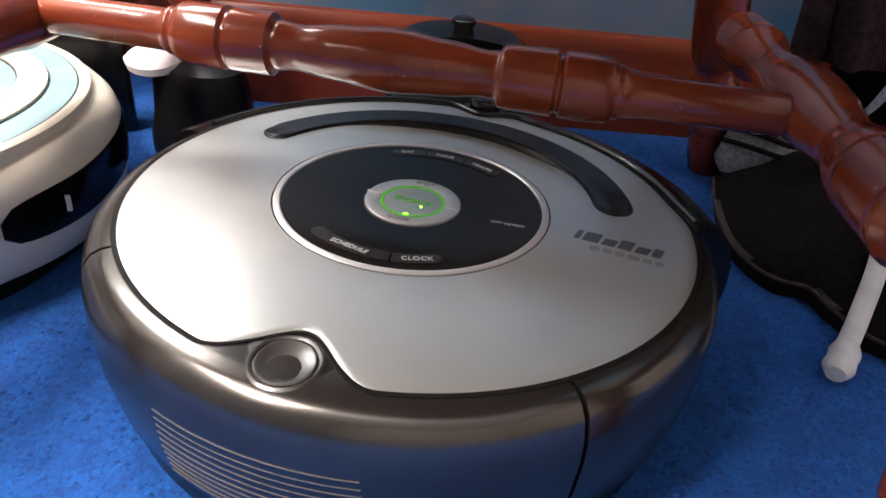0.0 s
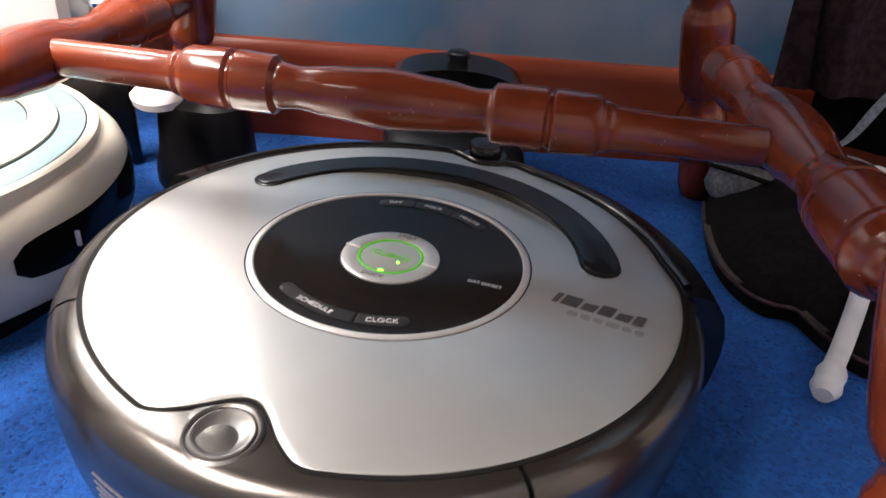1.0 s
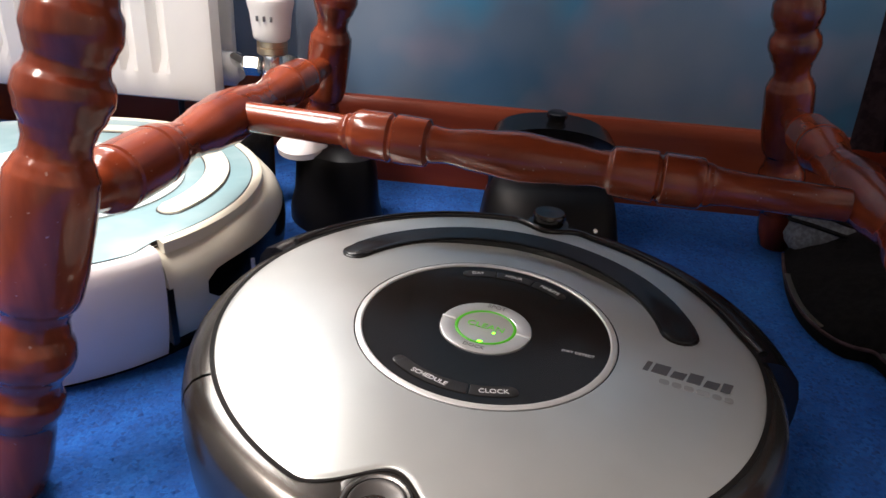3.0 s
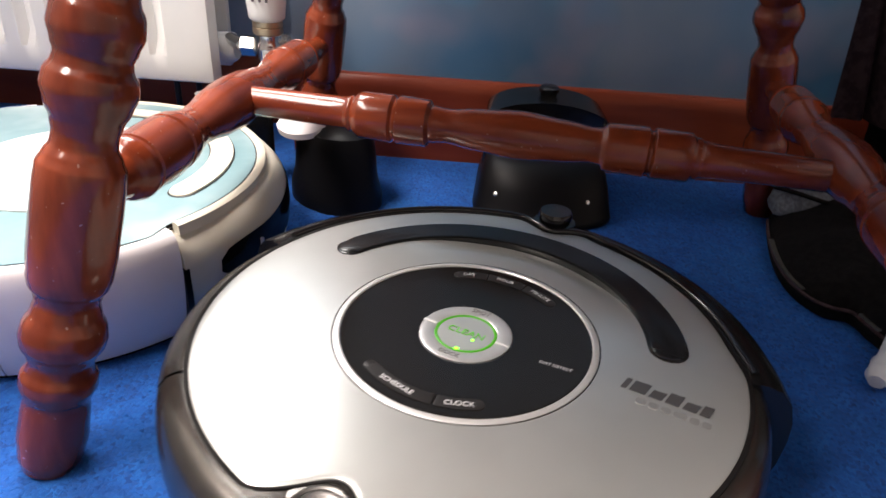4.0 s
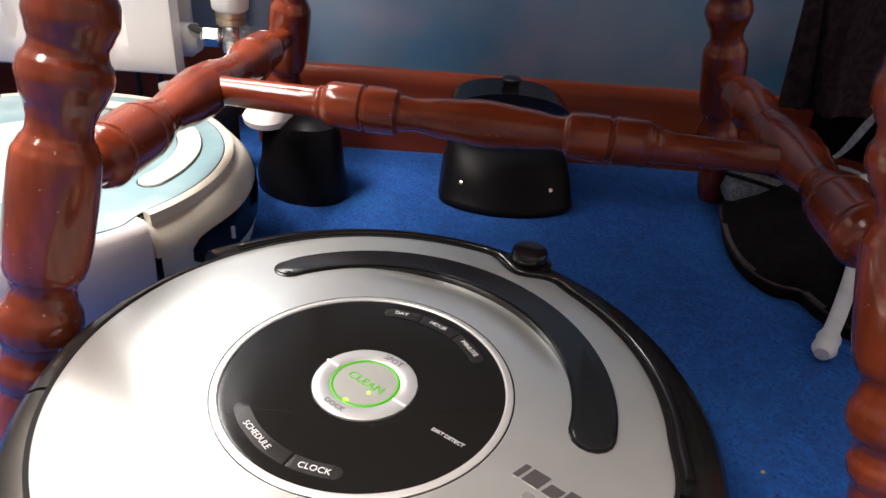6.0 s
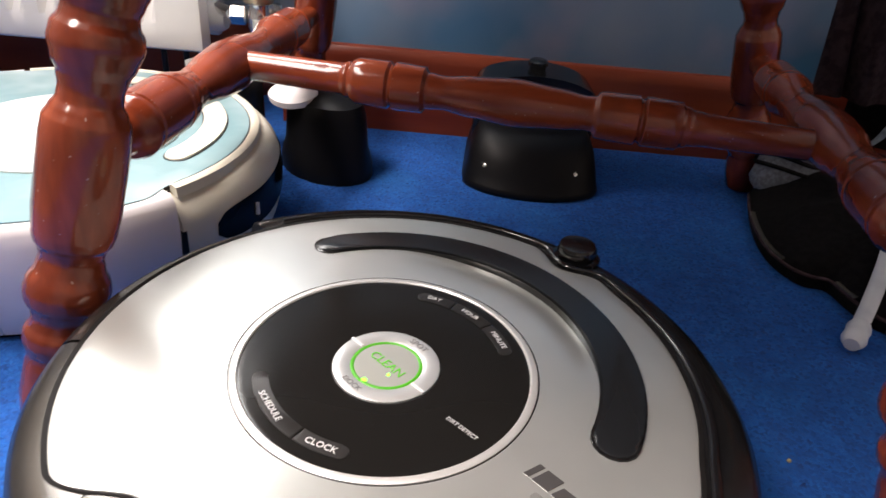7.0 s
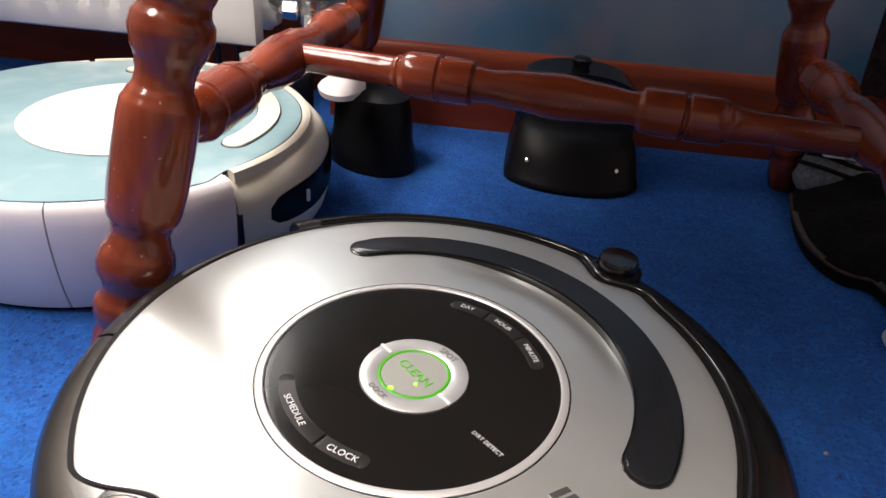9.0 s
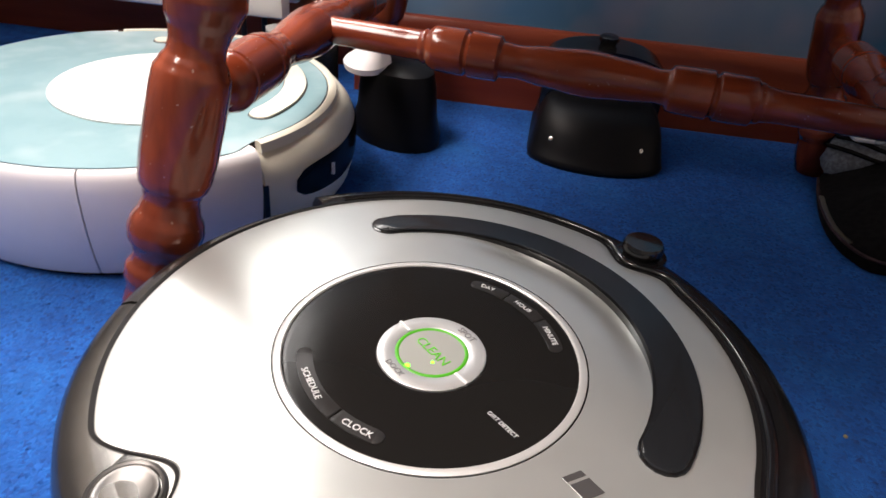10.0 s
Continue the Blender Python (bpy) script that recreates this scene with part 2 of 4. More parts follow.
def arc_bar(r, half, a0, a1, z0, z1, c=(0.0, 0.0), taper=1.0, round_end=True, top=0.0012):
    """A flat curved bar with round ends and a softened top edge."""
    bm = bmesh.new()
    n = 40
    inner, outer = [], []
    for i in range(n + 1):
        t = i / n
        a = radians(a0 + (a1 - a0) * t)
        h = half * (1 + (taper - 1) * t)
        outer.append((c[0] + (r + h) * math.cos(a), c[1] + (r + h) * math.sin(a)))
        inner.append((c[0] + (r - h) * math.cos(a), c[1] + (r - h) * math.sin(a)))

    def cap(a, h, sign):
        ca = radians(a)
        cx, cy = c[0] + r * math.cos(ca), c[1] + r * math.sin(ca)
        pts = []
        for k in range(1, 8):
            u = math.pi * k / 8
            rad, tan = h * math.cos(u), h * math.sin(u) * sign
            pts.append((cx + rad * math.cos(ca) - tan * math.sin(ca), cy + rad * math.sin(ca) + tan * math.cos(ca)))
        return pts
    s = 1 if a1 > a0 else -1
    loop = outer + (cap(a1, half * taper, s) if round_end else []) + inner[::-1] + (cap(a0, half, -s)[::-1] if round_end else [])
    slab(bm, loop, z0, z1, top)
    return bm


def slab(bm, loop, z0, z1, soft=0.0012):
    """A plate of the outline loop from z0 to z1, its upper edge softened."""
    lo = [bm.verts.new((x, y, z0)) for x, y in loop]
    hi = [bm.verts.new((x, y, z1)) for x, y in loop]
    n = len(loop)
    for i in range(n):
        bm.faces.new((lo[i], lo[(i + 1) % n], hi[(i + 1) % n], hi[i]))
    top = bm.faces.new(hi)
    bm.faces.new(lo[::-1])
    if soft:
        bmesh.ops.bevel(bm, geom=list(top.edges), offset=soft, segments=2, affect="EDGES", profile=0.5)
    return bm


def disc_loop(r, n=64, c=(0.0, 0.0)):
    return [(c[0] + r * math.cos(2 * math.pi * i / n), c[1] + r * math.sin(2 * math.pi * i / n)) for i in range(n)]


def rounded_rect(x0, y0, x1, y1, r, n=6):
    pts = []
    for cx, cy, a in ((x1 - r, y1 - r, 0), (x0 + r, y1 - r, 90), (x0 + r, y0 + r, 180), (x1 - r, y0 + r, 270)):
        pts += [(cx + r * math.cos(radians(a + 90 * k / n)), cy + r * math.sin(radians(a + 90 * k / n))) for k in range(n + 1)]
    return pts


def lettering(name, text, size, m, mat, parent, label):
    cu = bpy.data.curves.new(name, "FONT")
    cu.body, cu.size, cu.extrude, cu.align_x, cu.align_y, cu.resolution_u = text, size, 0.00012, "CENTER", "CENTER", 3
    tmp = bpy.data.objects.new(name, cu)
    scene.collection.objects.link(tmp)
    bpy.context.view_layer.update()
    me = bpy.data.meshes.new_from_object(tmp.evaluated_get(bpy.context.evaluated_depsgraph_get()))
    bpy.data.objects.remove(tmp)
    me.materials.clear()
    me.materials.append(mat)
    ob = new(name, me)
    ob.parent, ob.matrix_basis = parent, m
    ob["label"] = label
    return ob


def ribbon(points, width, thick, mat, name, parent=None, label="", up=(0, 0, 1), steps=8):
    """A strap along smoothed points."""
    pts = [Vector(p) for p in points]
    path = []
    for i in range(len(pts) - 1):
        p = [pts[max(0, min(len(pts) - 1, j))] for j in (i - 1, i, i + 1, i + 2)]
        for k in range(steps):
            t = k / steps
            path.append(0.5 * ((2 * p[1]) + (p[2] - p[0]) * t + (2 * p[0] - 5 * p[1] + 4 * p[2] - p[3]) * t * t + (3 * p[1] - p[0] - 3 * p[2] + p[3]) * t ** 3))
    path.append(pts[-1])
    bm = bmesh.new()
    rings = []
    for i, p in enumerate(path):
        d = (path[min(i + 1, len(path) - 1)] - path[max(i - 1, 0)]).normalized()
        side = d.cross(Vector(up)).normalized()
        n = side.cross(d).normalized()
        rings.append([bm.verts.new(p + side * (width / 2 * math.cos(u)) + n * (thick / 2 * math.sin(u))) for u in (2 * math.pi * k / 10 for k in range(10))])
    for a, b in zip(rings, rings[1:]):
        for i in range(10):
            bm.faces.new((a[i], a[(i + 1) % 10], b[(i + 1) % 10], b[i]))
    bm.faces.new(rings[0][::-1])
    bm.faces.new(rings[-1])
    return part(name, bm, mat, parent, label)


# ---- the room ----
def structure(name, bm, mat, label, category):
    return tagged(part(name, bm, mat, None, "", 30), label, category, "", "structure")


def window(name, m, w, z0, z1, label):
    """A framed pane in an opening; x runs along the wall."""
    win = tagged(new(name), label, "window", "", "structure")
    win.matrix_basis = m
    bm = bmesh.new()
    for x0, x1, a, b in ((0, 0.05, z0, z1), (w - 0.05, w, z0, z1), (0.05, w - 0.05, z0, z0 + 0.05), (0.05, w - 0.05, z1 - 0.05, z1)):
        box(bm, x0, -0.03, a, x1, 0.03, b, 0.004)
    part("window_frame", bm, FRAME_WHITE, win)
    pane = part("pane", box(bmesh.new(), 0.051, -0.004, z0 + 0.051, w - 0.051, 0.004, z1 - 0.051), GLASS, win, smooth=0)
    pane.visible_shadow = False


def room():
    bm = box(bmesh.new(), ROOM_L, ROOM_B, -0.05, ROOM_R, NICHE_Y + 0.2, 0.0)
    structure("floor", bm, CARPET, "bright blue short-pile carpet over the whole floor", "floor")
    bm = box(bmesh.new(), NICHE_X, WALL_Y, 0.0, ROOM_R, WALL_Y + 0.25, ROOM_T)
    structure("wall_north", bm, WALL, "mottled blue and grey painted wall above the skirting", "wall")
    bm = bmesh.new()
    y0, y1 = NICHE_Y, NICHE_Y + 0.16
    box(bm, ROOM_L, y0, 0.0, BAY_X0, y1, ROOM_T)
    box(bm, BAY_X1, y0, 0.0, NICHE_X, y1, ROOM_T)
    box(bm, BAY_X0, y0, 0.0, BAY_X1, y1, BAY_Z0)
    box(bm, BAY_X0, y0, BAY_Z1, BAY_X1, y1, ROOM_T)
    structure("wall_niche", bm, WALL, "blue painted wall set back behind the radiator", "wall")
    bm = box(bmesh.new(), ROOM_R, ROOM_B, 0.0, ROOM_R + 0.15, WALL_Y, ROOM_T)
    structure("wall_east", bm, ROOM_PAINT, "plain pale painted room wall", "wall")
    bm = box(bmesh.new(), ROOM_L, ROOM_B - 0.15, 0.0, ROOM_R, ROOM_B, ROOM_T)
    structure("wall_south", bm, ROOM_PAINT, "plain pale painted room wall behind the viewer", "wall")
    bm = bmesh.new()
    x0, x1 = ROOM_L - 0.2, ROOM_L
    box(bm, x0, ROOM_B, 0.0, x1, WIN_Y0, ROOM_T)
    box(bm, x0, WIN_Y1, 0.0, x1, NICHE_Y, ROOM_T)
    box(bm, x0, WIN_Y0, 0.0, x1, WIN_Y1, WIN_Z0)
    box(bm, x0, WIN_Y0, WIN_Z1, x1, WIN_Y1, ROOM_T)
    structure("wall_west", bm, ROOM_PAINT, "unseen plain pale painted wall with an added tall window opening", "wall")
    bm = box(bmesh.new(), ROOM_L - 0.2, ROOM_B - 0.15, ROOM_T, ROOM_R + 0.15, NICHE_Y + 0.16, ROOM_T + 0.1)
    structure("ceiling", bm, CEILING, "plain white painted ceiling", "ceiling")
    # skirting with a softened top edge
    for name, x0, x1, yw, zt in (("baseboard", NICHE_X - 0.0, ROOM_R, WALL_Y, 0.095), ("baseboard_niche", ROOM_L, NICHE_X, NICHE_Y, 0.095)):
        bm = bmesh.new()
        prof = [(0, 0), (-0.014, 0), (-0.014, zt - 0.014), (-0.012, zt - 0.006), (-0.008, zt - 0.001), (-0.004, zt), (0, zt)]
        ra = [bm.verts.new((x0, yw + dy, z)) for dy, z in prof]
        rb = [bm.verts.new((x1, yw + dy, z)) for dy, z in prof]
        for i in range(len(prof)):
            j = (i + 1) % len(prof)
            bm.faces.new((ra[i], ra[j], rb[j], rb[i]))
        bm.faces.new(ra)
        bm.faces.new(rb[::-1])
        structure(name, bm, SKIRTING, "reddish-brown stained wooden skirting board along the wall", "baseboard")
    # unseen west window, added round the left-hand lamp
    window("unseen_west_window", pose(ROOM_L - 0.13, WIN_Y0, 0, 0, 0, 90), WIN_Y1 - WIN_Y0, WIN_Z0, WIN_Z1, "unseen white-framed tall window, added to bring light from the left")
    window("window_2", pose(BAY_X0, NICHE_Y + 0.11, 0), BAY_X1 - BAY_X0, BAY_Z0, BAY_Z1, "white-framed window above the radiator letting in daylight")


room()


# ---- turned wooden chair ----
LEG = [(0.0000, 0.0140), (0.0075, 0.0165), (0.0199, 0.0178), (0.0348, 0.0172), (0.0429, 0.0160), (0.0454, 0.0172), (0.0510, 0.0192), (0.0559, 0.0190), (0.0603, 0.0165),
       (0.0648, 0.0158), (0.0687, 0.0172), (0.0746, 0.0205), (0.0795, 0.0212), (0.0849, 0.0203), (0.0922, 0.0168), (0.0985, 0.0155), (0.1030, 0.0165), (0.1075, 0.0192),
       (0.1122, 0.0202), (0.1253, 0.0210), (0.1440, 0.0211), (0.1585, 0.0209), (0.1675, 0.0202), (0.1725, 0.0178), (0.1775, 0.0150), (0.1825, 0.0147), (0.1885, 0.0160),
       (0.1955, 0.0190), (0.2035, 0.0213), (0.2095, 0.0205), (0.2145, 0.0175), (0.2180, 0.0170), (0.2225, 0.0186), (0.2295, 0.0207), (0.2375, 0.0200), (0.2445, 0.0168),
       (0.2515, 0.0155), (0.2635, 0.0168), (0.2915, 0.0195), (0.3315, 0.0200), (0.3715, 0.0180), (0.4015, 0.0150), (0.4320, 0.0130)]
SIDE = [(0.0, 0.0100), (0.06, 0.0112), (0.085, 0.0128), (0.095, 0.0165), (0.108, 0.0186), (0.1165, 0.0185), (0.119, 0.0166), (0.1225, 0.0166), (0.125, 0.0182), (0.20, 0.0186), (0.209, 0.0184), (0.2115, 0.0168), (0.2145, 0.0168), (0.217, 0.0184), (0.235, 0.0178), (0.262, 0.0150),
        (0.295, 0.0128), (0.33, 0.0140), (0.38, 0.0170), (0.44, 0.0188), (0.50, 0.0178), (0.56, 0.0145), (0.60, 0.0126), (0.64, 0.0132), (0.68, 0.0165), (0.70, 0.0182), (0.7105, 0.0181), (0.713, 0.0166), (0.716, 0.0166),
        (0.719, 0.0181), (0.80, 0.0176), (0.809, 0.0174), (0.8115, 0.0160), (0.8145, 0.0160), (0.817, 0.0174), (0.85, 0.0125), (0.93, 0.0105), (1.0, 0.0095)]
CROSS = [(0.0, 0.0104), (0.10, 0.0108), (0.185, 0.0112), (0.195, 0.0128), (0.201, 0.0124), (0.208, 0.0150), (0.216, 0.0163), (0.272, 0.0168), (0.277, 0.0146), (0.280, 0.0146), (0.285, 0.0168),
         (0.338, 0.0162), (0.344, 0.0126), (0.349, 0.0128), (0.362, 0.0120), (0.375, 0.0117), (0.42, 0.0140), (0.50, 0.0166), (0.58, 0.0140), (0.625, 0.0117), (0.64, 0.0122), (0.648, 0.0158),
         (0.66, 0.0163), (0.714, 0.0168), (0.719, 0.0145), (0.722, 0.0145), (0.727, 0.0168), (0.785, 0.0162), (0.792, 0.0138), (0.799, 0.0136), (0.806, 0.0122), (0.83, 0.0112), (0.9, 0.0107), (1.0, 0.0104)]


def chair():
    feet = {"fl": (-0.209, -0.005), "fr": (0.257, -0.043), "rl": (-0.172, 0.462), "rr": (0.322, 0.412)}
    tops = {"fl": (-0.119, 0.083), "fr": (0.180, 0.055), "rl": (-0.098, 0.372), "rr": (0.210, 0.330)}
    top_z = 0.432
    root = empty("wooden_chair", pose(0.05, 0.21, 0), "turned reddish-brown varnished wooden chair with splayed legs and an H stretcher", "chair")
    off = Vector((-0.05, -0.21, 0))

    def on_leg(k, z):
        a, b = Vector((*feet[k], 0)), Vector((*tops[k], top_z))
        return a.lerp(b, z / top_z)
    for k in feet:
        bm = cyl(on_leg(k, 0) + off, on_leg(k, top_z) + off, fine([(z / top_z, r) for z, r in LEG], 3), 32)
        part("leg", bm, WOOD, root)
    l0, l1 = on_leg("fl", 0.150), on_leg("rl", 0.140)
    r0, r1 = on_leg("fr", 0.150), on_leg("rr", 0.142)
    for a, b in ((l0, l1), (r0, r1)):
        part("side_stretcher", cyl(a + off, b + off, fine(SIDE, 3), 30), WOOD_Y, root)
    a, b = Vector((-0.151, 0.211, 0.147)), Vector((0.236, 0.150, 0.145))
    part("cross_stretcher", cyl(a + off, b + off, fine(CROSS, 3), 30), WOOD_X, root)
    # the seat is out of view; drawn wide so that it shades the carpet
    bm = bmesh.new()
    loop = []
    cen = Vector((0.050, 0.146))
    for i in range(72):
        u = 2 * math.pi * i / 72
        cx, cy = math.copysign(abs(math.cos(u)) ** 0.55, math.cos(u)) * 0.258, math.copysign(abs(math.sin(u)) ** 0.55, math.sin(u)) * 0.258
        ca, sa = math.cos(radians(-8)), math.sin(radians(-8))
        loop.append((cen.x + ca * cx - sa * cy + off.x, cen.y + sa * cx + ca * cy + off.y))
    slab(bm, loop, top_z - 0.006, top_z + 0.032, 0.008)
    part("seat", bm, WOOD_X, root)
    return root


chair()


# ---- robot vacuum cleaners ----
PLATE_C, PLATE_R, TOP = (0.0, 0.004), 0.1435, 0.0872
SHELL = [(0.128, 0.060), (0.128, 0.0845), (0.140, 0.0851), (0.1462, 0.0846), (0.1508, 0.0826), (0.1547, 0.0775), (0.1569, 0.0690), (0.1576, 0.0575), (0.1565, 0.0400), (0.1535, 0.0220), (0.1500, 0.0140), (0.128, 0.0140)]
BUMPER = [(0.128, 0.060), (0.128, 0.0840), (0.146, 0.0838), (0.1520, 0.0826), (0.1590, 0.0785), (0.1645, 0.0715), (0.1675, 0.0620), (0.1682, 0.0520), (0.1672, 0.0350), (0.1635, 0.0200), (0.1590, 0.0130), (0.128, 0.0130)]
GREY_BUMPER = [(0.128, 0.060), (0.128, 0.0840), (0.146, 0.0848), (0.1545, 0.0848), (0.1620, 0.0822), (0.1680, 0.0752), (0.1713, 0.0640), (0.1722, 0.0520), (0.1710, 0.0350), (0.1675, 0.0200), (0.1630, 0.0130), (0.128, 0.0130)]
WHITE_SHELL = [(0.128, 0.060), (0.128, 0.0860), (0.1535, 0.0862), (0.1568, 0.0842), (0.1590, 0.0795), (0.1601, 0.0710), (0.1602, 0.0560), (0.1590, 0.0400), (0.1565, 0.0220), (0.1530, 0.0090), (0.1515, 0.0045), (0.128, 0.0045)]


def smooth01(t):
    t = max(0.0, min(1.0, t))
    return t * t * (3 - 2 * t)


def plate_edge(a):
    """The plate's outline radius at an angle: a bay for the rear button, another for the front sensor."""
    x, y = math.cos(a), math.sin(a)
    r = PLATE_R
    if y < 0:
        r -= 0.0240 * (0.5 + 0.5 * math.cos(math.pi * min(1.0, abs(x * r - 0.0005) / 0.036)))
    if y > 0:
        r -= 0.0120 * (0.5 + 0.5 * math.cos(math.pi * min(1.0, abs(x * r + 0.001) / 0.027)))
    deg = math.degrees(a) % 360
    return r - 0.0042 * smooth01((deg - 12) / 14) * smooth01((86 - deg) / 12)


def plate_height(r, a=-1.6):
    """The plate's gentle dome, with a finger scoop inside the handle."""
    deg = math.degrees(a) % 360
    scoop = smooth01((deg - 35) / 35) * smooth01((140 - deg) / 35)
    return TOP + 0.0006 - 0.0026 * (r / PLATE_R) ** 2.2 - 0.0042 * scoop * math.exp(-((r - 0.0985) / 0.0075) ** 2)


def top_plate(mat, root, label, hole):
    bm = bmesh.new()
    angles = [k for k in range(0, 360, 2) if not (74 < k < 106 or 252 < k < 288)] + [74 + 0.4 * k for k in range(81)] + [252 + 0.3 * k for k in range(121)]
    angles = [radians(k) for k in sorted(set(angles))]
    n, rings = len(angles), []
    shares = (0.0, 0.08, 0.16, 0.22, 0.28, 0.34, 0.40, 0.46, 0.52, 0.58, 0.66, 0.74, 0.82, 0.92, 0.982, 0.995, 1.0, 1.0)
    for k, s in enumerate(shares):
        ring = []
        for i in range(n):
            a = angles[i]
            r = hole + (plate_edge(a) - hole) * s
            z = plate_height(r, a)
            if k == len(shares) - 3:
                z -= 0.0003
            if k == len(shares) - 2:
                z -= 0.0010
            if k == len(shares) - 1:
                z -= 0.0060
            ring.append(bm.verts.new((PLATE_C[0] * s + r * math.cos(a), PLATE_C[1] * s + r * math.sin(a), z)))
        rings.append(ring)
    for a, b in zip(rings, rings[1:]):
        for i in range(n):
            bm.faces.new((a[i], a[(i + 1) % n], b[(i + 1) % n], b[i]))
    return part("top_plate", bm, mat, root, label, 50)


def shells(root, bin_mat, side_mat, bumper_mat):
    part("chassis", sweep([(0.0, 0.0), (0.148, 0.0), (0.1485, 0.014), (0.1485, 0.078), (0.142, 0.082), (0.0, 0.0822)], 0, 360, 4), BLACK, root)
    bin_part = part("dust_bin", sweep(SHELL, -136.5, -46.5, 2), bin_mat, root)
    part("side_shell", sweep(SHELL, -189.2, -137.3, 2), side_mat, root)
    part("side_shell", sweep(SHELL, -45.7, 13.5, 2), side_mat, root)
    part("bumper", sweep(GREY_BUMPER, 14.6, 170.0, 2), bumper_mat, root)
    return bin_part


def on_arc(r, a, z, turn):
    return pose(r * math.cos(radians(a)), r * math.sin(radians(a)), z, 0, 0, turn)


def grey_robot():
    root = empty("robot_vacuum", pose(0, 0, 0), "round silver and black robot vacuum cleaner with a glowing green button", "robot vacuum")
    bin_part = shells(root, GUNMETAL, GUNMETAL, BLACK)
    # exhaust slats and a seam in the dust bin
    for k in range(10):
        z = 0.0600 - 0.0040 * k
        r = float(np.interp(z, [0.022, 0.040, 0.056], [0.1535, 0.1565, 0.1575]))
        part("slat", sweep([(r - 0.002, z - 0.00017), (r + 0.0003, z - 0.00017), (r + 0.0003, z + 0.00017), (r - 0.002, z + 0.00017)], -107, -76 + 0.2 * k, 3), SLAT_GREY, bin_part)
    part("seam", sweep([(0.1540, 0.0690), (0.1562, 0.0690), (0.1561, 0.0692), (0.1540, 0.0692)], -113, -71, 3), SLAT_GREY, bin_part)
    top_plate(SILVER, root, "satin silver top plate", 0.0712)
    bm = bmesh.new()
    rings = []
    for i in range(360):
        a = radians(i)
        rings.append([bm.verts.new((PLATE_C[0] + (plate_edge(a) + d) * math.cos(a), PLATE_C[1] + (plate_edge(a) + d) * math.sin(a), z)) for d, z in ((-0.0006, 0.0825), (-0.0006, 0.0853), (0.0015, 0.0854), (0.0018, 0.0825))])
    for i in range(360):
        u, v = rings[i], rings[(i + 1) % 360]
        for j in range(4):
            bm.faces.new((u[j], u[(j + 1) % 4], v[(j + 1) % 4], v[j]))
    part("plate_joint", bm, JOINT, root, "dark joint round the silver plate")
    part("trim_ring", sweep([(0.0668, 0.082), (0.0668, 0.0873), (0.0674, 0.0879), (0.0694, 0.0879), (0.0704, 0.0874), (0.0706, 0.082)], 0, 360, 3), RING_SILVER, root, "thin bright silver ring")
    part("groove_ring", sweep([(0.0705, 0.080), (0.0705, 0.0868), (0.0713, 0.0868), (0.0713, 0.080)], 0, 360, 3), BLACK, root)
    panel = part("control_panel", sweep([(0.0, 0.080), (0.0670, 0.080), (0.0670, 0.0868), (0.0664, 0.0869), (0.0656, 0.0869), (0.0640, 0.0868), (0.0600, 0.0866), (0.0500, 0.0862), (0.0400, 0.0858), (0.0300, 0.0854), (0.0255, 0.0852), (0.0252, 0.0840), (0.0, 0.0840)], 0, 360, 3), PANEL, root, "glossy black dished control panel")
    z = 0.0864
    # raised button strips with their lettering
    for a0, a1 in ((-120.5, -80.4), (-79.6, -59.5)):
        part("button_strip", arc_bar(0.0568, 0.0036, a0, a1, z - 0.001, z + 0.0007, round_end=False, top=0.0005), BEZEL, panel)
    for a0 in (-120.5, -59.5):
        part("strip_end", slab(bmesh.new(), disc_loop(0.0036, 24, (0.0568 * math.cos(radians(a0)), 0.0568 * math.sin(radians(a0)))), z - 0.001, z + 0.00065, 0.0005), BEZEL, panel)
    for a0, a1 in ((119, 102.4), (101.6, 79.4), (78.6, 59)):
        part("button_strip", arc_bar(0.0582, 0.0034, a0, a1, z - 0.001, z + 0.0006, round_end=False, top=0.0004), BEZEL, panel)
    for a0 in (119, 59):
        part("strip_end", slab(bmesh.new(), disc_loop(0.0034, 24, (0.0580 * math.cos(radians(a0)), 0.0580 * math.sin(radians(a0)))), z - 0.001, z + 0.00055, 0.0004), BEZEL, panel)
    zt = z + 0.0009
    lettering("lettering", "SCHEDULE", 0.0041, on_arc(0.0568, -100.5, zt, -10.5), PRINT, panel, "white printed word SCHEDULE")
    lettering("lettering", "CLOCK", 0.0043, on_arc(0.0570, -68, zt, 22), PRINT, panel, "white printed word CLOCK")
    lettering("lettering", "DAY", 0.0038, on_arc(0.0580, 113, zt, 23), PRINT, panel, "white printed word DAY")
    lettering("lettering", "HOUR", 0.0038, on_arc(0.0580, 91, zt, 1), PRINT, panel, "white printed word HOUR")
    lettering("lettering", "MINUTE", 0.0038, on_arc(0.0580, 67, zt, -23), PRINT, panel, "white printed word MINUTE")
    lettering("lettering", "DIRT DETECT", 0.0028, pose(0.0512, -0.0028, z - 0.0001, 0, -3.0, 0), PRINT, panel, "white printed words DIRT DETECT")
    # silver ring with two slits round the main button
    ring = part("button_ring", sweep([(0.0168, 0.0814), (0.0168, 0.0856), (0.0174, 0.0860), (0.0240, 0.0861), (0.0249, 0.0857), (0.0252, 0.0830)], 0, 360, 4), BUTTON_SILVER, root, "silver ring split into two buttons")
    for a in (180, 0):
        m = bmesh.new()
        box(m, 0.0172, -0.0007, 0.0849, 0.0252, 0.0007, 0.0866, 0.0002)
        s = part("slit", m, PRINT, ring)
        s.matrix_basis = pose(0, 0, 0, 0, 0, a)
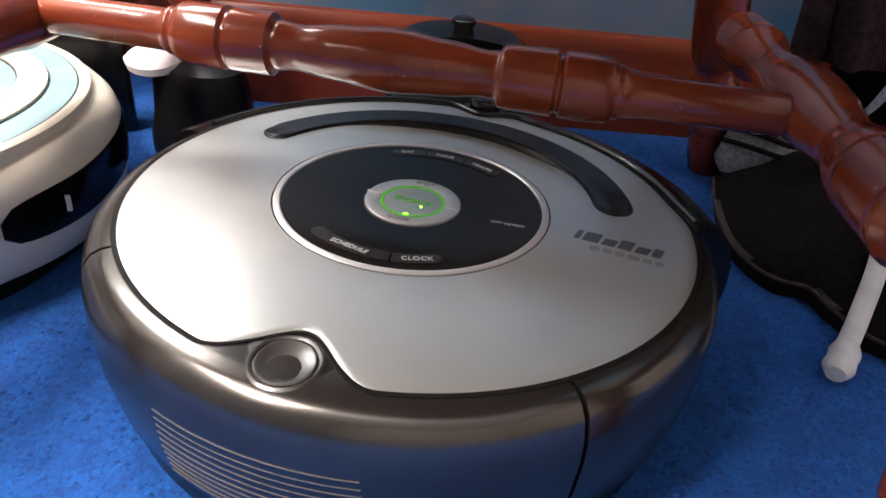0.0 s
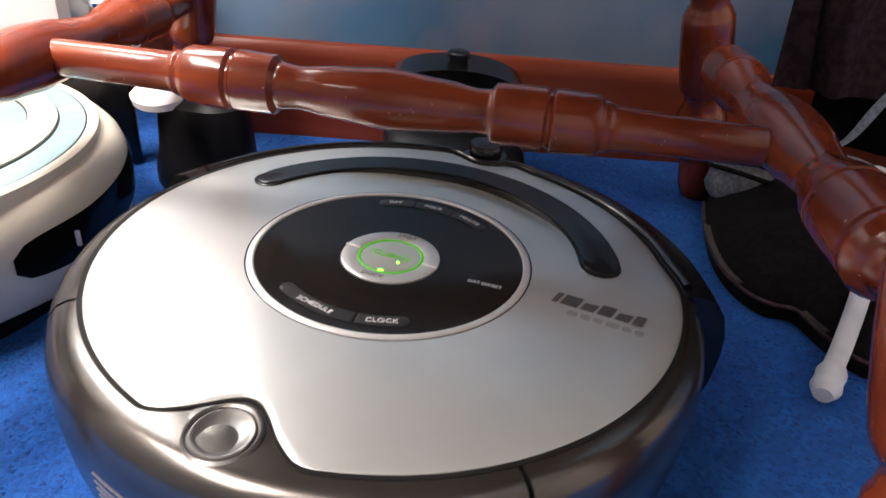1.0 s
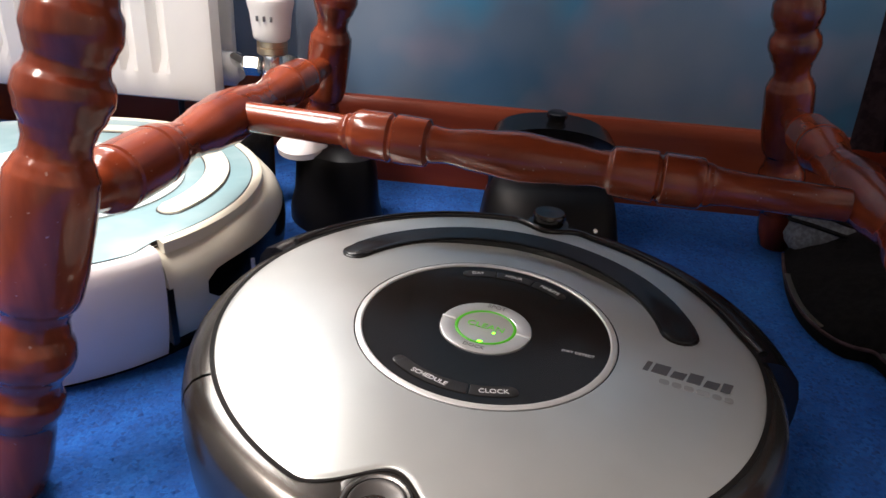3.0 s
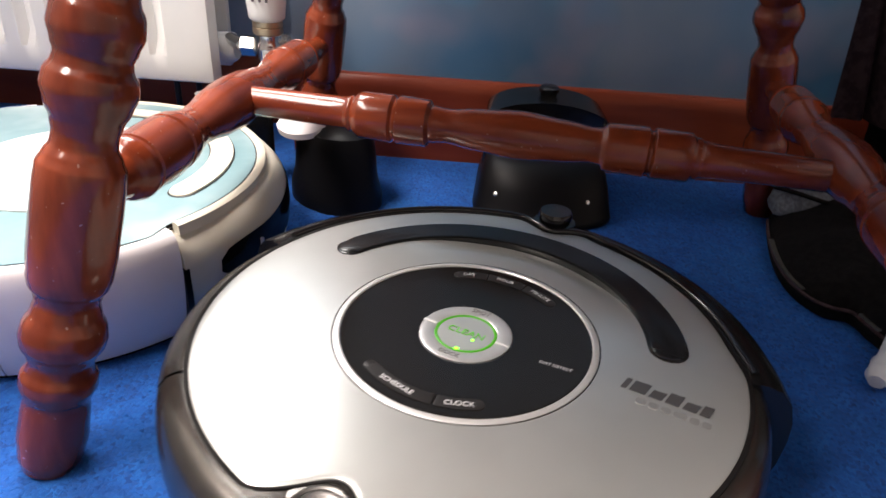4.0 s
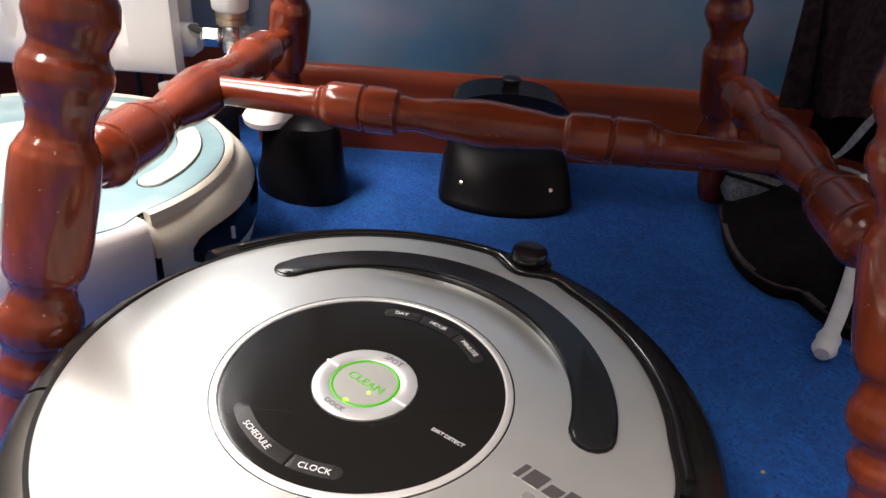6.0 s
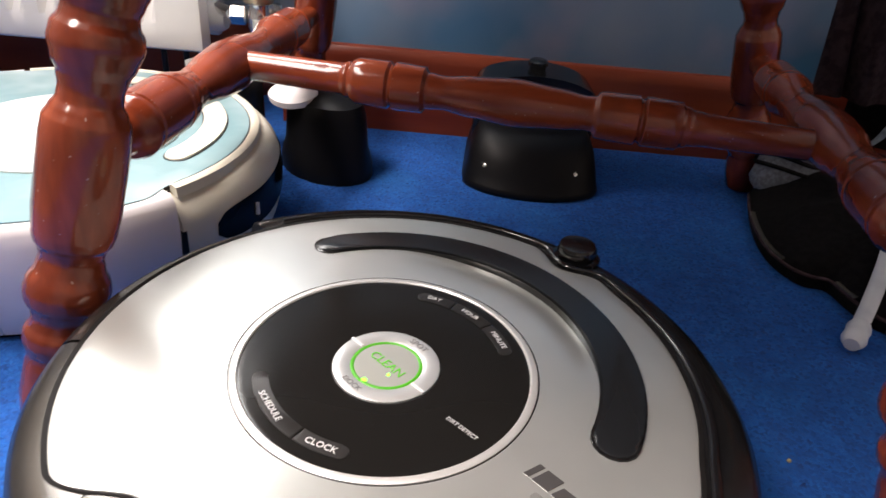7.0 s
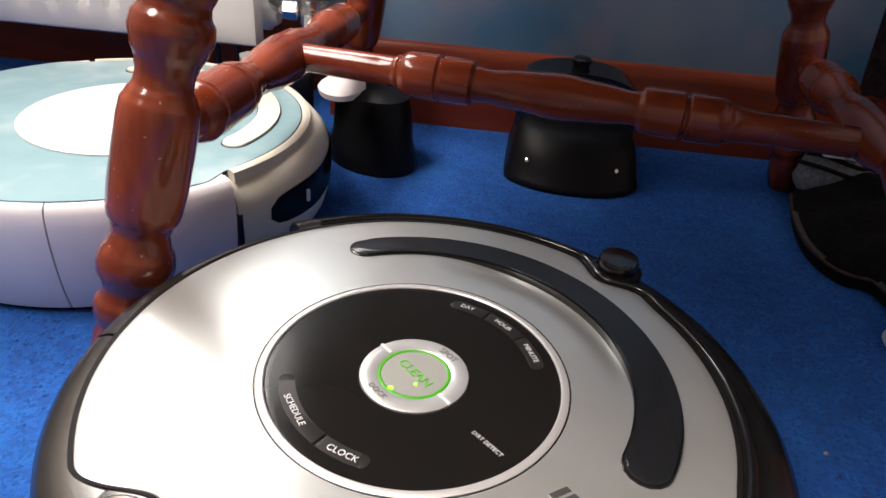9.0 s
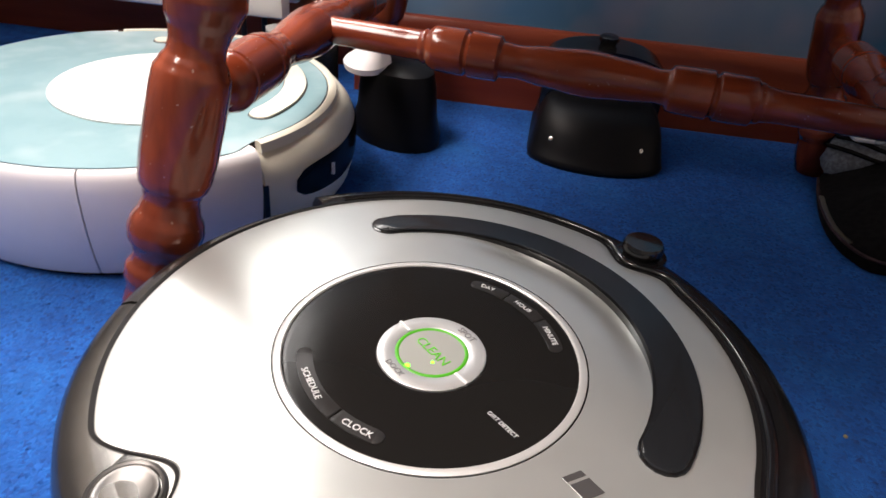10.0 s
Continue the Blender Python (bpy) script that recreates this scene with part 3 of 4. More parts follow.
    lettering("lettering", "SPOT", 0.0046, on_arc(0.0206, 90, 0.0864, 0), PRINT_MID, ring, "grey printed word SPOT")
    lettering("lettering", "DOCK", 0.0040, on_arc(0.0206, -90, 0.0864, 0), PRINT_MID, ring, "grey printed word DOCK")
    button = part("clean_button", slab(bmesh.new(), disc_loop(0.0152, 48), 0.0804, 0.0856, 0.0008), BUTTON_FACE, root, "clear button lit green")
    part("glow_ring", sweep([(0.0151, 0.0804), (0.0151, 0.0857), (0.0155, 0.0860), (0.0164, 0.0860), (0.0168, 0.0857), (0.0168, 0.0804)], 0, 360, 5), GREEN, button, "glowing green ring")
    lettering("lettering", "CLEAN", 0.0068, pose(0.0, 0.0004, 0.0858, 0, 0, 0), GREEN_TEXT, button, "glowing green word CLEAN")
    for x, y, r in ((0.0014, -0.0148, 0.0014), (0.0059, -0.0040, 0.0008)):
        part("led", slab(bmesh.new(), disc_loop(r, 16, (x, y)), 0.0849, 0.0860, 0.0002), GREEN_LED, button, "bright green light")
    # carrying handle
    part("handle", arc_bar(0.1062, 0.0096, 18, 160, TOP - 0.006, TOP + 0.0012, (-0.0020, 0.0075), 0.84, True, 0.0015), HANDLE, root, "black curved carrying handle")
    part("handle_edge", arc_bar(0.1062, 0.0107, 18, 160, TOP - 0.006, TOP + 0.0001, (-0.0020, 0.0075), 0.86, True, 0.0006), BLACK, root)
    # rear release button
    c = (0.0008, -0.1338)
    tilt = pose(c[0], c[1], 0.0854, 3, 0, 0) @ Matrix.Translation((-c[0], -c[1], -0.0856))
    part("release_ring", sweep([(0.0120, 0.078), (0.0120, 0.0856), (0.0130, 0.0861), (0.0142, 0.0854), (0.0144, 0.078)], 0, 360, 6, c), RELEASE, root).matrix_basis = tilt
    m = bmesh.new()
    rows = [(0.0116, 0.078), (0.0115, 0.0856), (0.0110, 0.0861), (0.0104, 0.0861), (0.0096, 0.0858), (0.0080, 0.0854), (0.0064, 0.0851), (0.0046, 0.0849), (0.0026, 0.08478), (0.0010, 0.08472), (0.0001, 0.0847)]
    sweep(rows, 0, 360, 8, c, m)
    part("release_button", m, RELEASE, root, "round dished dark grey button").matrix_basis = tilt
    m = bmesh.new()
    sweep([(0.001, 0.080), (0.001, 0.0849), (0.016, 0.0849), (0.0178, 0.0846), (0.0182, 0.080)], 0, 360, 8, (0.0008, -0.1265), m)
    part("button_mount", m, GUNMETAL, root)
    # front sensor dome
    m = bmesh.new()
    sweep([(0.0, 0.080), (0.0150, 0.080), (0.0148, 0.0856), (0.0120, 0.0868), (0.0, 0.0870)], 0, 360, 8, (-0.0025, 0.1550), m)
    dome = part("sensor_base", m, BLACK_GLOSS, root)
    m = bmesh.new()
    sweep([(0.0, 0.083), (0.0098, 0.083), (0.0100, 0.0872), (0.0117, 0.0884), (0.0119, 0.0920), (0.0108, 0.0940), (0.0, 0.0947)], 0, 360, 10, (-0.0025, 0.1550), m)
    part("sensor_dome", m, BLACK_GLOSS, dome, "glossy black infrared sensor dome")
    bm = bmesh.new()
    rings = []
    for i in range(151):
        a = radians(16 + i)
        r = plate_edge(a) + 0.0056
        c = Vector((PLATE_C[0] + r * math.cos(a), PLATE_C[1] + r * math.sin(a), 0.0846))
        rings.append([bm.verts.new(c + Vector((math.cos(a) * math.cos(u), math.sin(a) * math.cos(u), math.sin(u))) * 0.0025) for u in (2 * math.pi * k / 12 for k in range(12))])
    for u, v in zip(rings, rings[1:]):
        for k in range(12):
            bm.faces.new((u[k], u[(k + 1) % 12], v[(k + 1) % 12], v[k]))
    bm.faces.new(rings[0][::-1])
    bm.faces.new(rings[-1])
    part("edge_lip", bm, BLACK_GLOSS, root, "rounded glossy black lip round the plate")
    for a0, a1 in ((20, 76), (106, 163)):
        part("edge_channel", arc_bar(0.1440, 0.0026, a0, a1, 0.080, 0.0844, PLATE_C, 1.0, True, 0.0006), BLACK_GLOSS, root)
    # maker's mark as plain blocks
    x = 0.0830
    for w, h in ((0.0026, 0.0085), (0.0078, 0.0085), (0.0064, 0.0062), (0.0066, 0.0085), (0.0064, 0.0062), (0.0046, 0.0080)):
        block = slab(bmesh.new(), [(x + 0.0008, -0.0022), (x + w + 0.0008, -0.0022), (x + w + 0.0026, h - 0.0022), (x + 0.0026, h - 0.0022)], 0.0862, plate_height(x + 0.003, 0.0) + 0.0003, 0)
        part("mark_block", block, PRINT_DARK, root, "dark grey slanted printed block")
        x += w + 0.0015
    x = 0.0925
    for w in (0.0050, 0.0046, 0.0046, 0.0062, 0.0044, 0.0042):
        block = slab(bmesh.new(), rounded_rect(x, -0.0098, x + w, -0.0056, 0.0015, 3), 0.0862, plate_height(x + 0.003, 0.0) + 0.00025, 0)
        part("mark_block", block, PRINT_LIGHT, root, "pale grey printed block")
        x += w + 0.0012
    for x in (-0.1, 0.1):
        part("wheel", cyl((x - 0.01, 0, 0.0302), (x + 0.01, 0, 0.0302), [(0, 0.026), (0.1, 0.03), (0.9, 0.03), (1, 0.026)], 20), BLACK, root)
    return root


def white_robot(m):
    root = empty("robot_vacuum", m, "round white and pale teal robot vacuum cleaner parked facing its dock", "robot vacuum")
    part("chassis", sweep([(0.0, 0.0), (0.148, 0.0), (0.150, 0.014), (0.150, 0.078), (0.142, 0.082), (0.0, 0.0822)], 0, 360, 4), BLACK, root)
    part("dust_bin", sweep(WHITE_SHELL, -128.0, -31.2, 2), WHITE_PLASTIC, root)
    part("side_shell", sweep(WHITE_SHELL, -189.2, -128.4, 2), WHITE_PLASTIC, root)
    part("side_shell", sweep(WHITE_SHELL, -30.8, 9.8, 2), WHITE_PLASTIC, root)
    def tuck(bm):
        """Draw the bumper's ends in, flush with the side shell."""
        for v in bm.verts:
            r, a = math.hypot(v.co.x, v.co.y), math.degrees(math.atan2(v.co.y, v.co.x)) % 360
            if r > 0.147:
                k = 1 - 0.0078 * (1 - smooth01((a - 14) / 26) * smooth01((172 - a) / 26)) / r
                v.co.x, v.co.y = v.co.x * k, v.co.y * k
        return bm

    part("bumper", tuck(sweep(BUMPER, 10.6, 170.0, 2)), CREAM, root)
    part("slot", sweep([(0.150, 0.016), (0.1606, 0.016), (0.1606, 0.058), (0.150, 0.058)], 9.9, 11.4, 0.5), BLACK, root, "dark upright gap beside the bumper")
    part("rim_ring", sweep([(0.1452, 0.080), (0.1452, 0.0866), (0.1464, 0.0880), (0.1494, 0.0882), (0.1520, 0.0870), (0.1530, 0.080)], 12, 169, 3), CREAM, root, "cream raised rim")
    loop = []
    for i in range(180):
        a = i * 2
        r = 0.1442 + 0.0088 * (1 - smooth01((a - 4) / 8) * smooth01((178 - a) / 8))
        loop.append((r * math.cos(radians(a)), r * math.sin(radians(a))))
    plate = part("top_plate", slab(bmesh.new(), loop, 0.080, 0.0872, 0.001), TEAL, root, "pale teal top plate under clear film, its glare and scuffs painted in")
    part("plate_gap", sweep([(0.1438, 0.080), (0.1438, 0.0868), (0.1454, 0.0868), (0.1454, 0.080)], 8, 173, 3), BEZEL, root)
    part("centre_disc", slab(bmesh.new(), disc_loop(0.0800, 96, (0.014, 0.011)), 0.086, 0.0885, 0.001), FILM, plate, "white round control cover")
    part("handle", arc_bar(0.1100, 0.0090, 24, 158, 0.085, 0.0892, (0.001, 0.0095), 0.85, True, 0.0015), CREAM, plate, "cream curved carrying handle")
    part("handle_edge", arc_bar(0.1100, 0.0101, 24, 158, 0.085, 0.0877, (0.001, 0.0095), 0.87, True, 0.0004), BEZEL, plate)
    bm = bmesh.new()
    prof = []
    for z, r in ((0.020, 0.1635), (0.035, 0.1672), (0.052, 0.1682), (0.062, 0.1675), (0.0715, 0.1645)):
        prof.append((r, z))
    n = 30
    rows = []
    for i in range(n + 1):
        t = i / n
        a = radians(20 + 78 * t)
        lo = 0.0440 - 0.0095 * math.sqrt(max(0, 1 - (2 * t - 1) ** 8)) + 0.006 * t
        hi = 0.0535 + 0.0095 * math.sqrt(max(0, 1 - (2 * t - 1) ** 8)) + 0.005 * t
        col = []
        for k in range(7):
            z = lo + (hi - lo) * k / 6
            r = np.interp(z, [p[1] for p in prof], [p[0] for p in prof]) + 0.0006
            col.append(bm.verts.new((r * math.cos(a), r * math.sin(a), z)))
        rows.append(col)
    for a, b in zip(rows, rows[1:]):
        for k in range(6):
            bm.faces.new((a[k], b[k], b[k + 1], a[k + 1]))
    bmesh.ops.solidify(bm, geom=bm.faces[:], thickness=0.0012)
    w = part("sensor_window", tuck(bm), PANEL, root, "glossy black oval sensor window")
    bm = box(bmesh.new(), 0.1650, -0.0010, 0.043, 0.1692, 0.0010, 0.053, 0.0003)
    mk = part("mark", bm, PRINT, w, "small white mark")
    mk.matrix_basis = pose(0, 0, 0.002, 0, 0, 33)
    return root


white_robot(pose(-0.311, 0.210, 0.0, 0, 0, -45) @ Matrix.Diagonal((1.045, 1.045, 0.99, 1.0)))
robot = grey_robot()


# ---- docking stations ----
def dock():
    root = empty("docking_station", pose(0.086, 0.43, 0), "black plastic charging dock standing against the skirting board", "charging dock")
    bm = bmesh.new()
    loop = [(-0.066, 0.040), (-0.070, -0.050)] + [(0.070 * math.cos(radians(a)), -0.062 + 0.040 * math.sin(radians(a))) for a in range(190, 351, 10)] + [(0.070, -0.050), (0.066, 0.040)]
    rings = []
    for z, k in ((0.0, 1.0), (0.004, 1.01), (0.008, 0.99), (0.018, 0.955), (0.030, 0.915), (0.041, 0.865), (0.049, 0.80), (0.054, 0.72), (0.0565, 0.62), (0.0575, 0.45)):
        rings.append([bm.verts.new((x * (1 - (1 - k) * 0.85), 0.040 + (y - 0.040) * k, z)) for x, y in loop])
    for a, b in zip(rings, rings[1:]):
        for q in range(len(loop)):
            bm.faces.new((a[q], a[(q + 1) % len(loop)], b[(q + 1) % len(loop)], b[q]))
    bm.faces.new(rings[-1])
    bm.faces.new(rings[0][::-1])
    base = part("base", bm, DOCK_BLACK, root, "", 80)
    for side in (-1, 1):
        c = part("contact", slab(bmesh.new(), disc_loop(0.0026, 20), -0.002, 0.0012, 0.0008), CHROME, base, "small metal charging contact")
        c.matrix_basis = pose(side * 0.0450 - 0.0035, -0.0800 - 0.0035 * (side > 0), 0.025, 62, 0, side * 26)
    bm = bmesh.new()
    arch = [(-0.064, 0.0)]
    for i in range(25):
        u = math.pi * (1 - i / 24)
        arch.append((0.064 * math.cos(u), 0.079 + 0.023 * math.sin(u)))
    arch.append((0.064, 0.0))
    f = [bm.verts.new((x, -0.022, z)) for x, z in arch]
    b = [bm.verts.new((x * 0.97, 0.040, z)) for x, z in arch]
    n = len(arch)
    for i in range(n):
        bm.faces.new((f[i], f[(i + 1) % n], b[(i + 1) % n], b[i]))
    ff, bf = bm.faces.new(f[::-1]), bm.faces.new(b)
    bmesh.ops.bevel(bm, geom=list(ff.edges), offset=0.006, segments=3, affect="EDGES", profile=0.5)
    part("tower", bm, BLACK, root)
    part("signal_dome", cyl((0, 0.010, 0.098), (0, 0.010, 0.1115), [(0, 0.0085), (0.45, 0.0085), (0.55, 0.0105), (0.85, 0.0105), (1, 0.008)], 20), BLACK_GLOSS, root, "small glossy black dome")


def oval_dock():
    root = empty("docking_station", pose(-0.128, 0.372, 0, 0, 0, -40), "small black dock with a white oval cap by the white robot", "charging dock")
    bm = bmesh.new()
    rows = [(0.040, 0.0), (0.040, 0.012), (0.036, 0.03), (0.034, 0.06), (0.031, 0.074), (0.022, 0.080), (0.0, 0.082)]
    rings = []
    for r, z in rows[:-1]:
        rings.append([bm.verts.new((r * 1.35 * math.cos(2 * math.pi * i / 36) + 0.004, r * math.sin(2 * math.pi * i / 36), z)) for i in range(36)])
    for a, b in zip(rings, rings[1:]):
        for i in range(36):
            bm.faces.new((a[i], a[(i + 1) % 36], b[(i + 1) % 36], b[i]))
    bm.faces.new(rings[-1])
    bm.faces.new(rings[0][::-1])
    part("body", bm, DOCK_BLACK, root)
    bm = slab(bmesh.new(), [(0.025 * math.cos(2 * math.pi * i / 40), 0.021 * math.sin(2 * math.pi * i / 40)) for i in range(40)], 0.0, 0.006, 0.002)
    cap = part("oval_cap", bm, WHITE_PLASTIC, root, "white oval cap")
    cap.matrix_basis = pose(-0.012, -0.027, 0.0755, 16, 0, 20)


dock()
oval_dock()


# ---- radiator and valve ----
def radiator():
    x1, yf, z0, z1 = -0.266, 0.438, 0.0845, 0.50
    x0 = -0.76
    root = empty("radiator", pose(x1, yf, z0), "white enamelled panel radiator with pressed vertical channels on the wall", "radiator")
    w = x1 - x0
    bm = bmesh.new()
    # front panel with pressed channels: x runs left from 0
    xs, ys = [0.0, -0.004, -0.010, -0.030], [0.016, 0.002, 0.0, 0.0]
    p = -0.050
    while p > -w + 0.06:
        for dx, dy in ((0, 0.0), (-0.005, 0.010), (-0.013, 0.011), (-0.019, 0.0)):
            xs.append(p + dx)
            ys.append(dy)
        p -= 0.0345
    xs += [-w + 0.01, -w + 0.004, -w]
    ys += [0.0, 0.002, 0.016]
    zs = [(0.0, 0), (0.004, 0), (0.012, 0), (0.030, 0), (0.045, 1), (z1 - z0 - 0.045, 1), (z1 - z0 - 0.03, 0), (z1 - z0 - 0.004, 0), (z1 - z0, 0)]
    grid = []
    for k, (z, on) in enumerate(zs):
        edge = 0.012 if k in (0, len(zs) - 1) else (0.002 if k in (1, len(zs) - 2) else 0.0)
        grid.append([bm.verts.new((x, y if (y == 0.0 or on or i < 3 or i > len(xs) - 4) and edge == 0.0 else max(edge, 0.016 if i in (0, len(xs) - 1) else 0.0), z)) for i, (x, y) in enumerate(zip(xs, ys))])
    for a, b in zip(grid, grid[1:]):
        for i in range(len(xs) - 1):
            bm.faces.new((a[i], a[i + 1], b[i + 1], b[i]))
    part("front_panel", bm, RAD_WHITE, root)
    part("rear_panel", box(bmesh.new(), -w + 0.006, 0.064, 0.006, -0.006, 0.076, z1 - z0 - 0.006, 0.003), RAD_WHITE, root)
    part("header_pipe", box(bmesh.new(), -w + 0.012, 0.018, 0.022, -0.012, 0.062, 0.046, 0.008), RAD_WHITE, root)
    part("top_grille", box(bmesh.new(), -w + 0.002, 0.017, z1 - z0 - 0.010, -0.002, 0.062, z1 - z0 + 0.004, 0.002), RAD_WHITE, root)
    for z in (0.034,):
        part("end_boss", cyl((-0.012, 0.040, z), (0.012, 0.040, z), [(0, 0.016), (0.8, 0.016), (1, 0.013)], 24), RAD_WHITE, root)
    part("bracket", box(bmesh.new(), -w + 0.2, 0.077, 0.1, -w + 0.24, 0.147, 0.14, 0.003), RAD_WHITE, root)
    part("bracket", box(bmesh.new(), -0.24, 0.077, 0.1, -0.2, 0.147, 0.14, 0.003), RAD_WHITE, root)


def valve():
    x, y = -0.211, 0.452
    root = empty("radiator_valve", pose(x, y, 0), "white thermostatic radiator valve on a chrome and brass body", "radiator valve")
    part("supply_pipe", cyl((0, 0.004, 0.117), (0, 0.060, 0.117), [(0, 0.0075), (0.85, 0.0075), (0.86, 0.014), (1, 0.014)], 20), CHROME, root)
    part("valve_body", cyl((0, 0, 0.108), (0, 0, 0.146), fine([(0, 0.009), (0.15, 0.0115), (0.35, 0.0115), (0.5, 0.0125), (0.65, 0.010), (1, 0.010)], 2), 24), CHROME, root)
    part("union_nut", cyl((-0.012, 0, 0.128), (-0.030, 0, 0.128), [(0, 0.0085), (0.1, 0.011), (0.9, 0.011), (1, 0.0085)], 6), CHROME, root, "chrome six-sided nut")
    part("tail_pipe", cyl((-0.028, 0, 0.128), (-0.049, 0.022, 0.128), [(0, 0.0072), (1, 0.0072)], 18), CHROME, root)
    part("collar_nut", cyl((0, 0, 0.141), (0, 0, 0.156), [(0, 0.0135), (0.12, 0.0155), (0.5, 0.0155), (0.55, 0.0145), (0.6, 0.0155), (0.9, 0.0155), (1, 0.0135)], 28), BRASS, root, "knurled dull brass collar")
    head = part("thermostat_head", cyl((0, 0, 0.155), (0, 0, 0.236), fine([(0, 0.0150), (0.04, 0.0185), (0.30, 0.0205), (0.46, 0.0232), (0.50, 0.0232), (0.53, 0.0215), (0.9, 0.0205), (1, 0.017)], 3), 40), VALVE_WHITE, root, "white ribbed thermostat head")
    for i in range(24):
        a = 2 * math.pi * i / 24
        bm = box(bmesh.new(), 0.0205, -0.0009, 0.199, 0.0226, 0.0009, 0.230, 0.0004, 1)
        rib = part("rib", bm, VALVE_WHITE, head)
        rib.matrix_basis = Matrix.Rotation(a, 4, "Z")
    for i, dx in enumerate((-0.007, 0.0, 0.007)):
        bm = box(bmesh.new(), dx - 0.0012, -0.0222, 0.176, dx + 0.0012, -0.0204, 0.181, 0.0003, 1)
        part("scale_mark", bm, PRINT_DARK, head, "grey dial mark")


def pipes():
    for x in (-0.352, -0.325):
        root = empty("heating_pipe", pose(x, 0.530, 0), "thin dark pipe rising from the carpet behind the radiator", "pipe", "heating pipes")
        part("tube", cyl((0, 0, 0), (0, 0, 0.135), [(0, 0.0035), (1, 0.0035)], 12), BEZEL, root)
        part("collar", cyl((0, 0, 0), (0, 0, 0.004), [(0, 0.008), (0.7, 0.008), (1, 0.005)], 16), BEZEL, root)


def adapter():
    # what the pale plate belongs to is unknown; the block below is added
    root = empty("pale_plate", pose(-0.226, 0.392, 0, 0, 0, 24), "flat pale grey plate of unknown use on an added dark block", "power adapter")
    part("body", box(bmesh.new(), -0.030, -0.014, 0.0, 0.030, 0.014, 0.088, 0.003), BLACK, root)
    part("lid", slab(bmesh.new(), rounded_rect(-0.042, -0.016, 0.036, 0.016, 0.008), 0.088, 0.095, 0.002), PRINT_LIGHT, root, "flat pale grey lid")


radiator()
valve()
pipes()
adapter()


# ---- bag, cloth and straps by the wall ----
def black_bag():
    root = empty("black_bag", pose(0.44, 0.29, 0), "flat black fabric bag with a metal zip lying on the carpet", "bag")
    # outline, in metres from the bag's middle
    edge = [(-0.120, 0.090), (-0.138, 0.045), (-0.150, -0.010), (-0.150, -0.050), (-0.138, -0.078), (-0.118, -0.086), (-0.112, -0.110), (-0.100, -0.138), (-0.060, -0.160),
            (0.020, -0.175), (0.120, -0.160), (0.190, -0.090), (0.205, 0.020), (0.185, 0.110), (0.110, 0.150), (0.0, 0.155), (-0.075, 0.135)]
    m = len(edge)
    loop = []
    for i in range(m):
        p = [Vector(edge[(i + k) % m]) for k in (-1, 0, 1, 2)]
        for k in range(6):
            t = k / 6
            loop.append(0.5 * ((2 * p[1]) + (p[2] - p[0]) * t + (2 * p[0] - 5 * p[1] + 4 * p[2] - p[3]) * t * t + (3 * p[1] - p[0] - 3 * p[2] + p[3]) * t ** 3))
    bm = bmesh.new()
    rings = []
    for s, z in ((0.985, 0.0), (1.0, 0.006), (1.0, 0.012), (0.97, 0.019), (0.90, 0.027), (0.78, 0.037), (0.62, 0.046), (0.44, 0.052), (0.25, 0.056), (0.08, 0.057)):
        ring = []
        for q in loop:
            x, y = q.x * s, q.y * s
            dz = 0.016 * noise.noise(Vector((x * 17, y * 17, 3.0))) * smooth01((z - 0.012) / 0.02)
            ring.append(bm.verts.new((x, y, max(0.0, z + dz))))
        rings.append(ring)
    k = len(loop)
    for a, b in zip(rings, rings[1:]):
        for i in range(k):
            bm.faces.new((a[i], a[(i + 1) % k], b[(i + 1) % k], b[i]))
    bm.faces.new(rings[-1])
    bm.faces.new(rings[0][::-1])
    part("body", bm, CLOTH, root)
    ribbon([(*(loop[i] * 1.004), 0.0125) for i in range(2, 54, 4)], 0.0030, 0.0030, CLOTH_PLUM, "piping", root, "dark piped edge")
    # zip teeth along the edge
    for lo, hi in ((8, 20), (32, 37)):
        t = lo
        while t < hi:
            i, f = int(t), t - int(t)
            q, d = loop[i].lerp(loop[i + 1], f), (loop[i + 1] - loop[i])
            tooth = part("zip_tooth", box(bmesh.new(), -0.0005, -0.0020, -0.0006, 0.0005, 0.0020, 0.0006), ZIP, root, smooth=0)
            tooth.matrix_basis = pose(q.x * 0.996, q.y * 0.996, 0.0150, 0, 0, math.degrees(math.atan2(d.y, d.x)))
            t += 0.0021 / max(d.length, 1e-5)


def grey_pouch():
    root = empty("grey_pouch", pose(0.348, 0.372, 0), "grey fabric pouch with black piping beside the chair leg", "pouch")
    bm = bmesh.new()
    bmesh.ops.create_uvsphere(bm, u_segments=36, v_segments=18, radius=1.0)
    for v in bm.verts:
        c = v.co.copy()
        wob = 1 + 0.10 * noise.noise(c * 2.3)
        v.co = Vector((0.036 * c.x * wob, 0.030 * c.y * wob, 0.034 + 0.034 * max(c.z, -0.97) * wob))
        v.co.z = max(v.co.z, 0.0)
    part("body", bm, STRAP, root)
    for z, k in ((0.056, 0.80), (0.046, 0.97)):
        pts = [(0.0365 * k * math.cos(radians(a)), 0.0305 * k * math.sin(radians(a)), z + 0.004 * math.sin(radians(a * 2))) for a in range(150, 391, 20)]
        ribbon(pts, 0.0050, 0.0040, CLOTH, "piping", root, "black piping")
    tag = part("tag", slab(bmesh.new(), rounded_rect(-0.020, -0.007, 0.018, 0.008, 0.003), 0.0, 0.0025, 0.0008), STRAP_WHITE, root, "white fabric tag")
    tag.matrix_basis = pose(-0.012, -0.020, 0.064, 12, 4, 8)


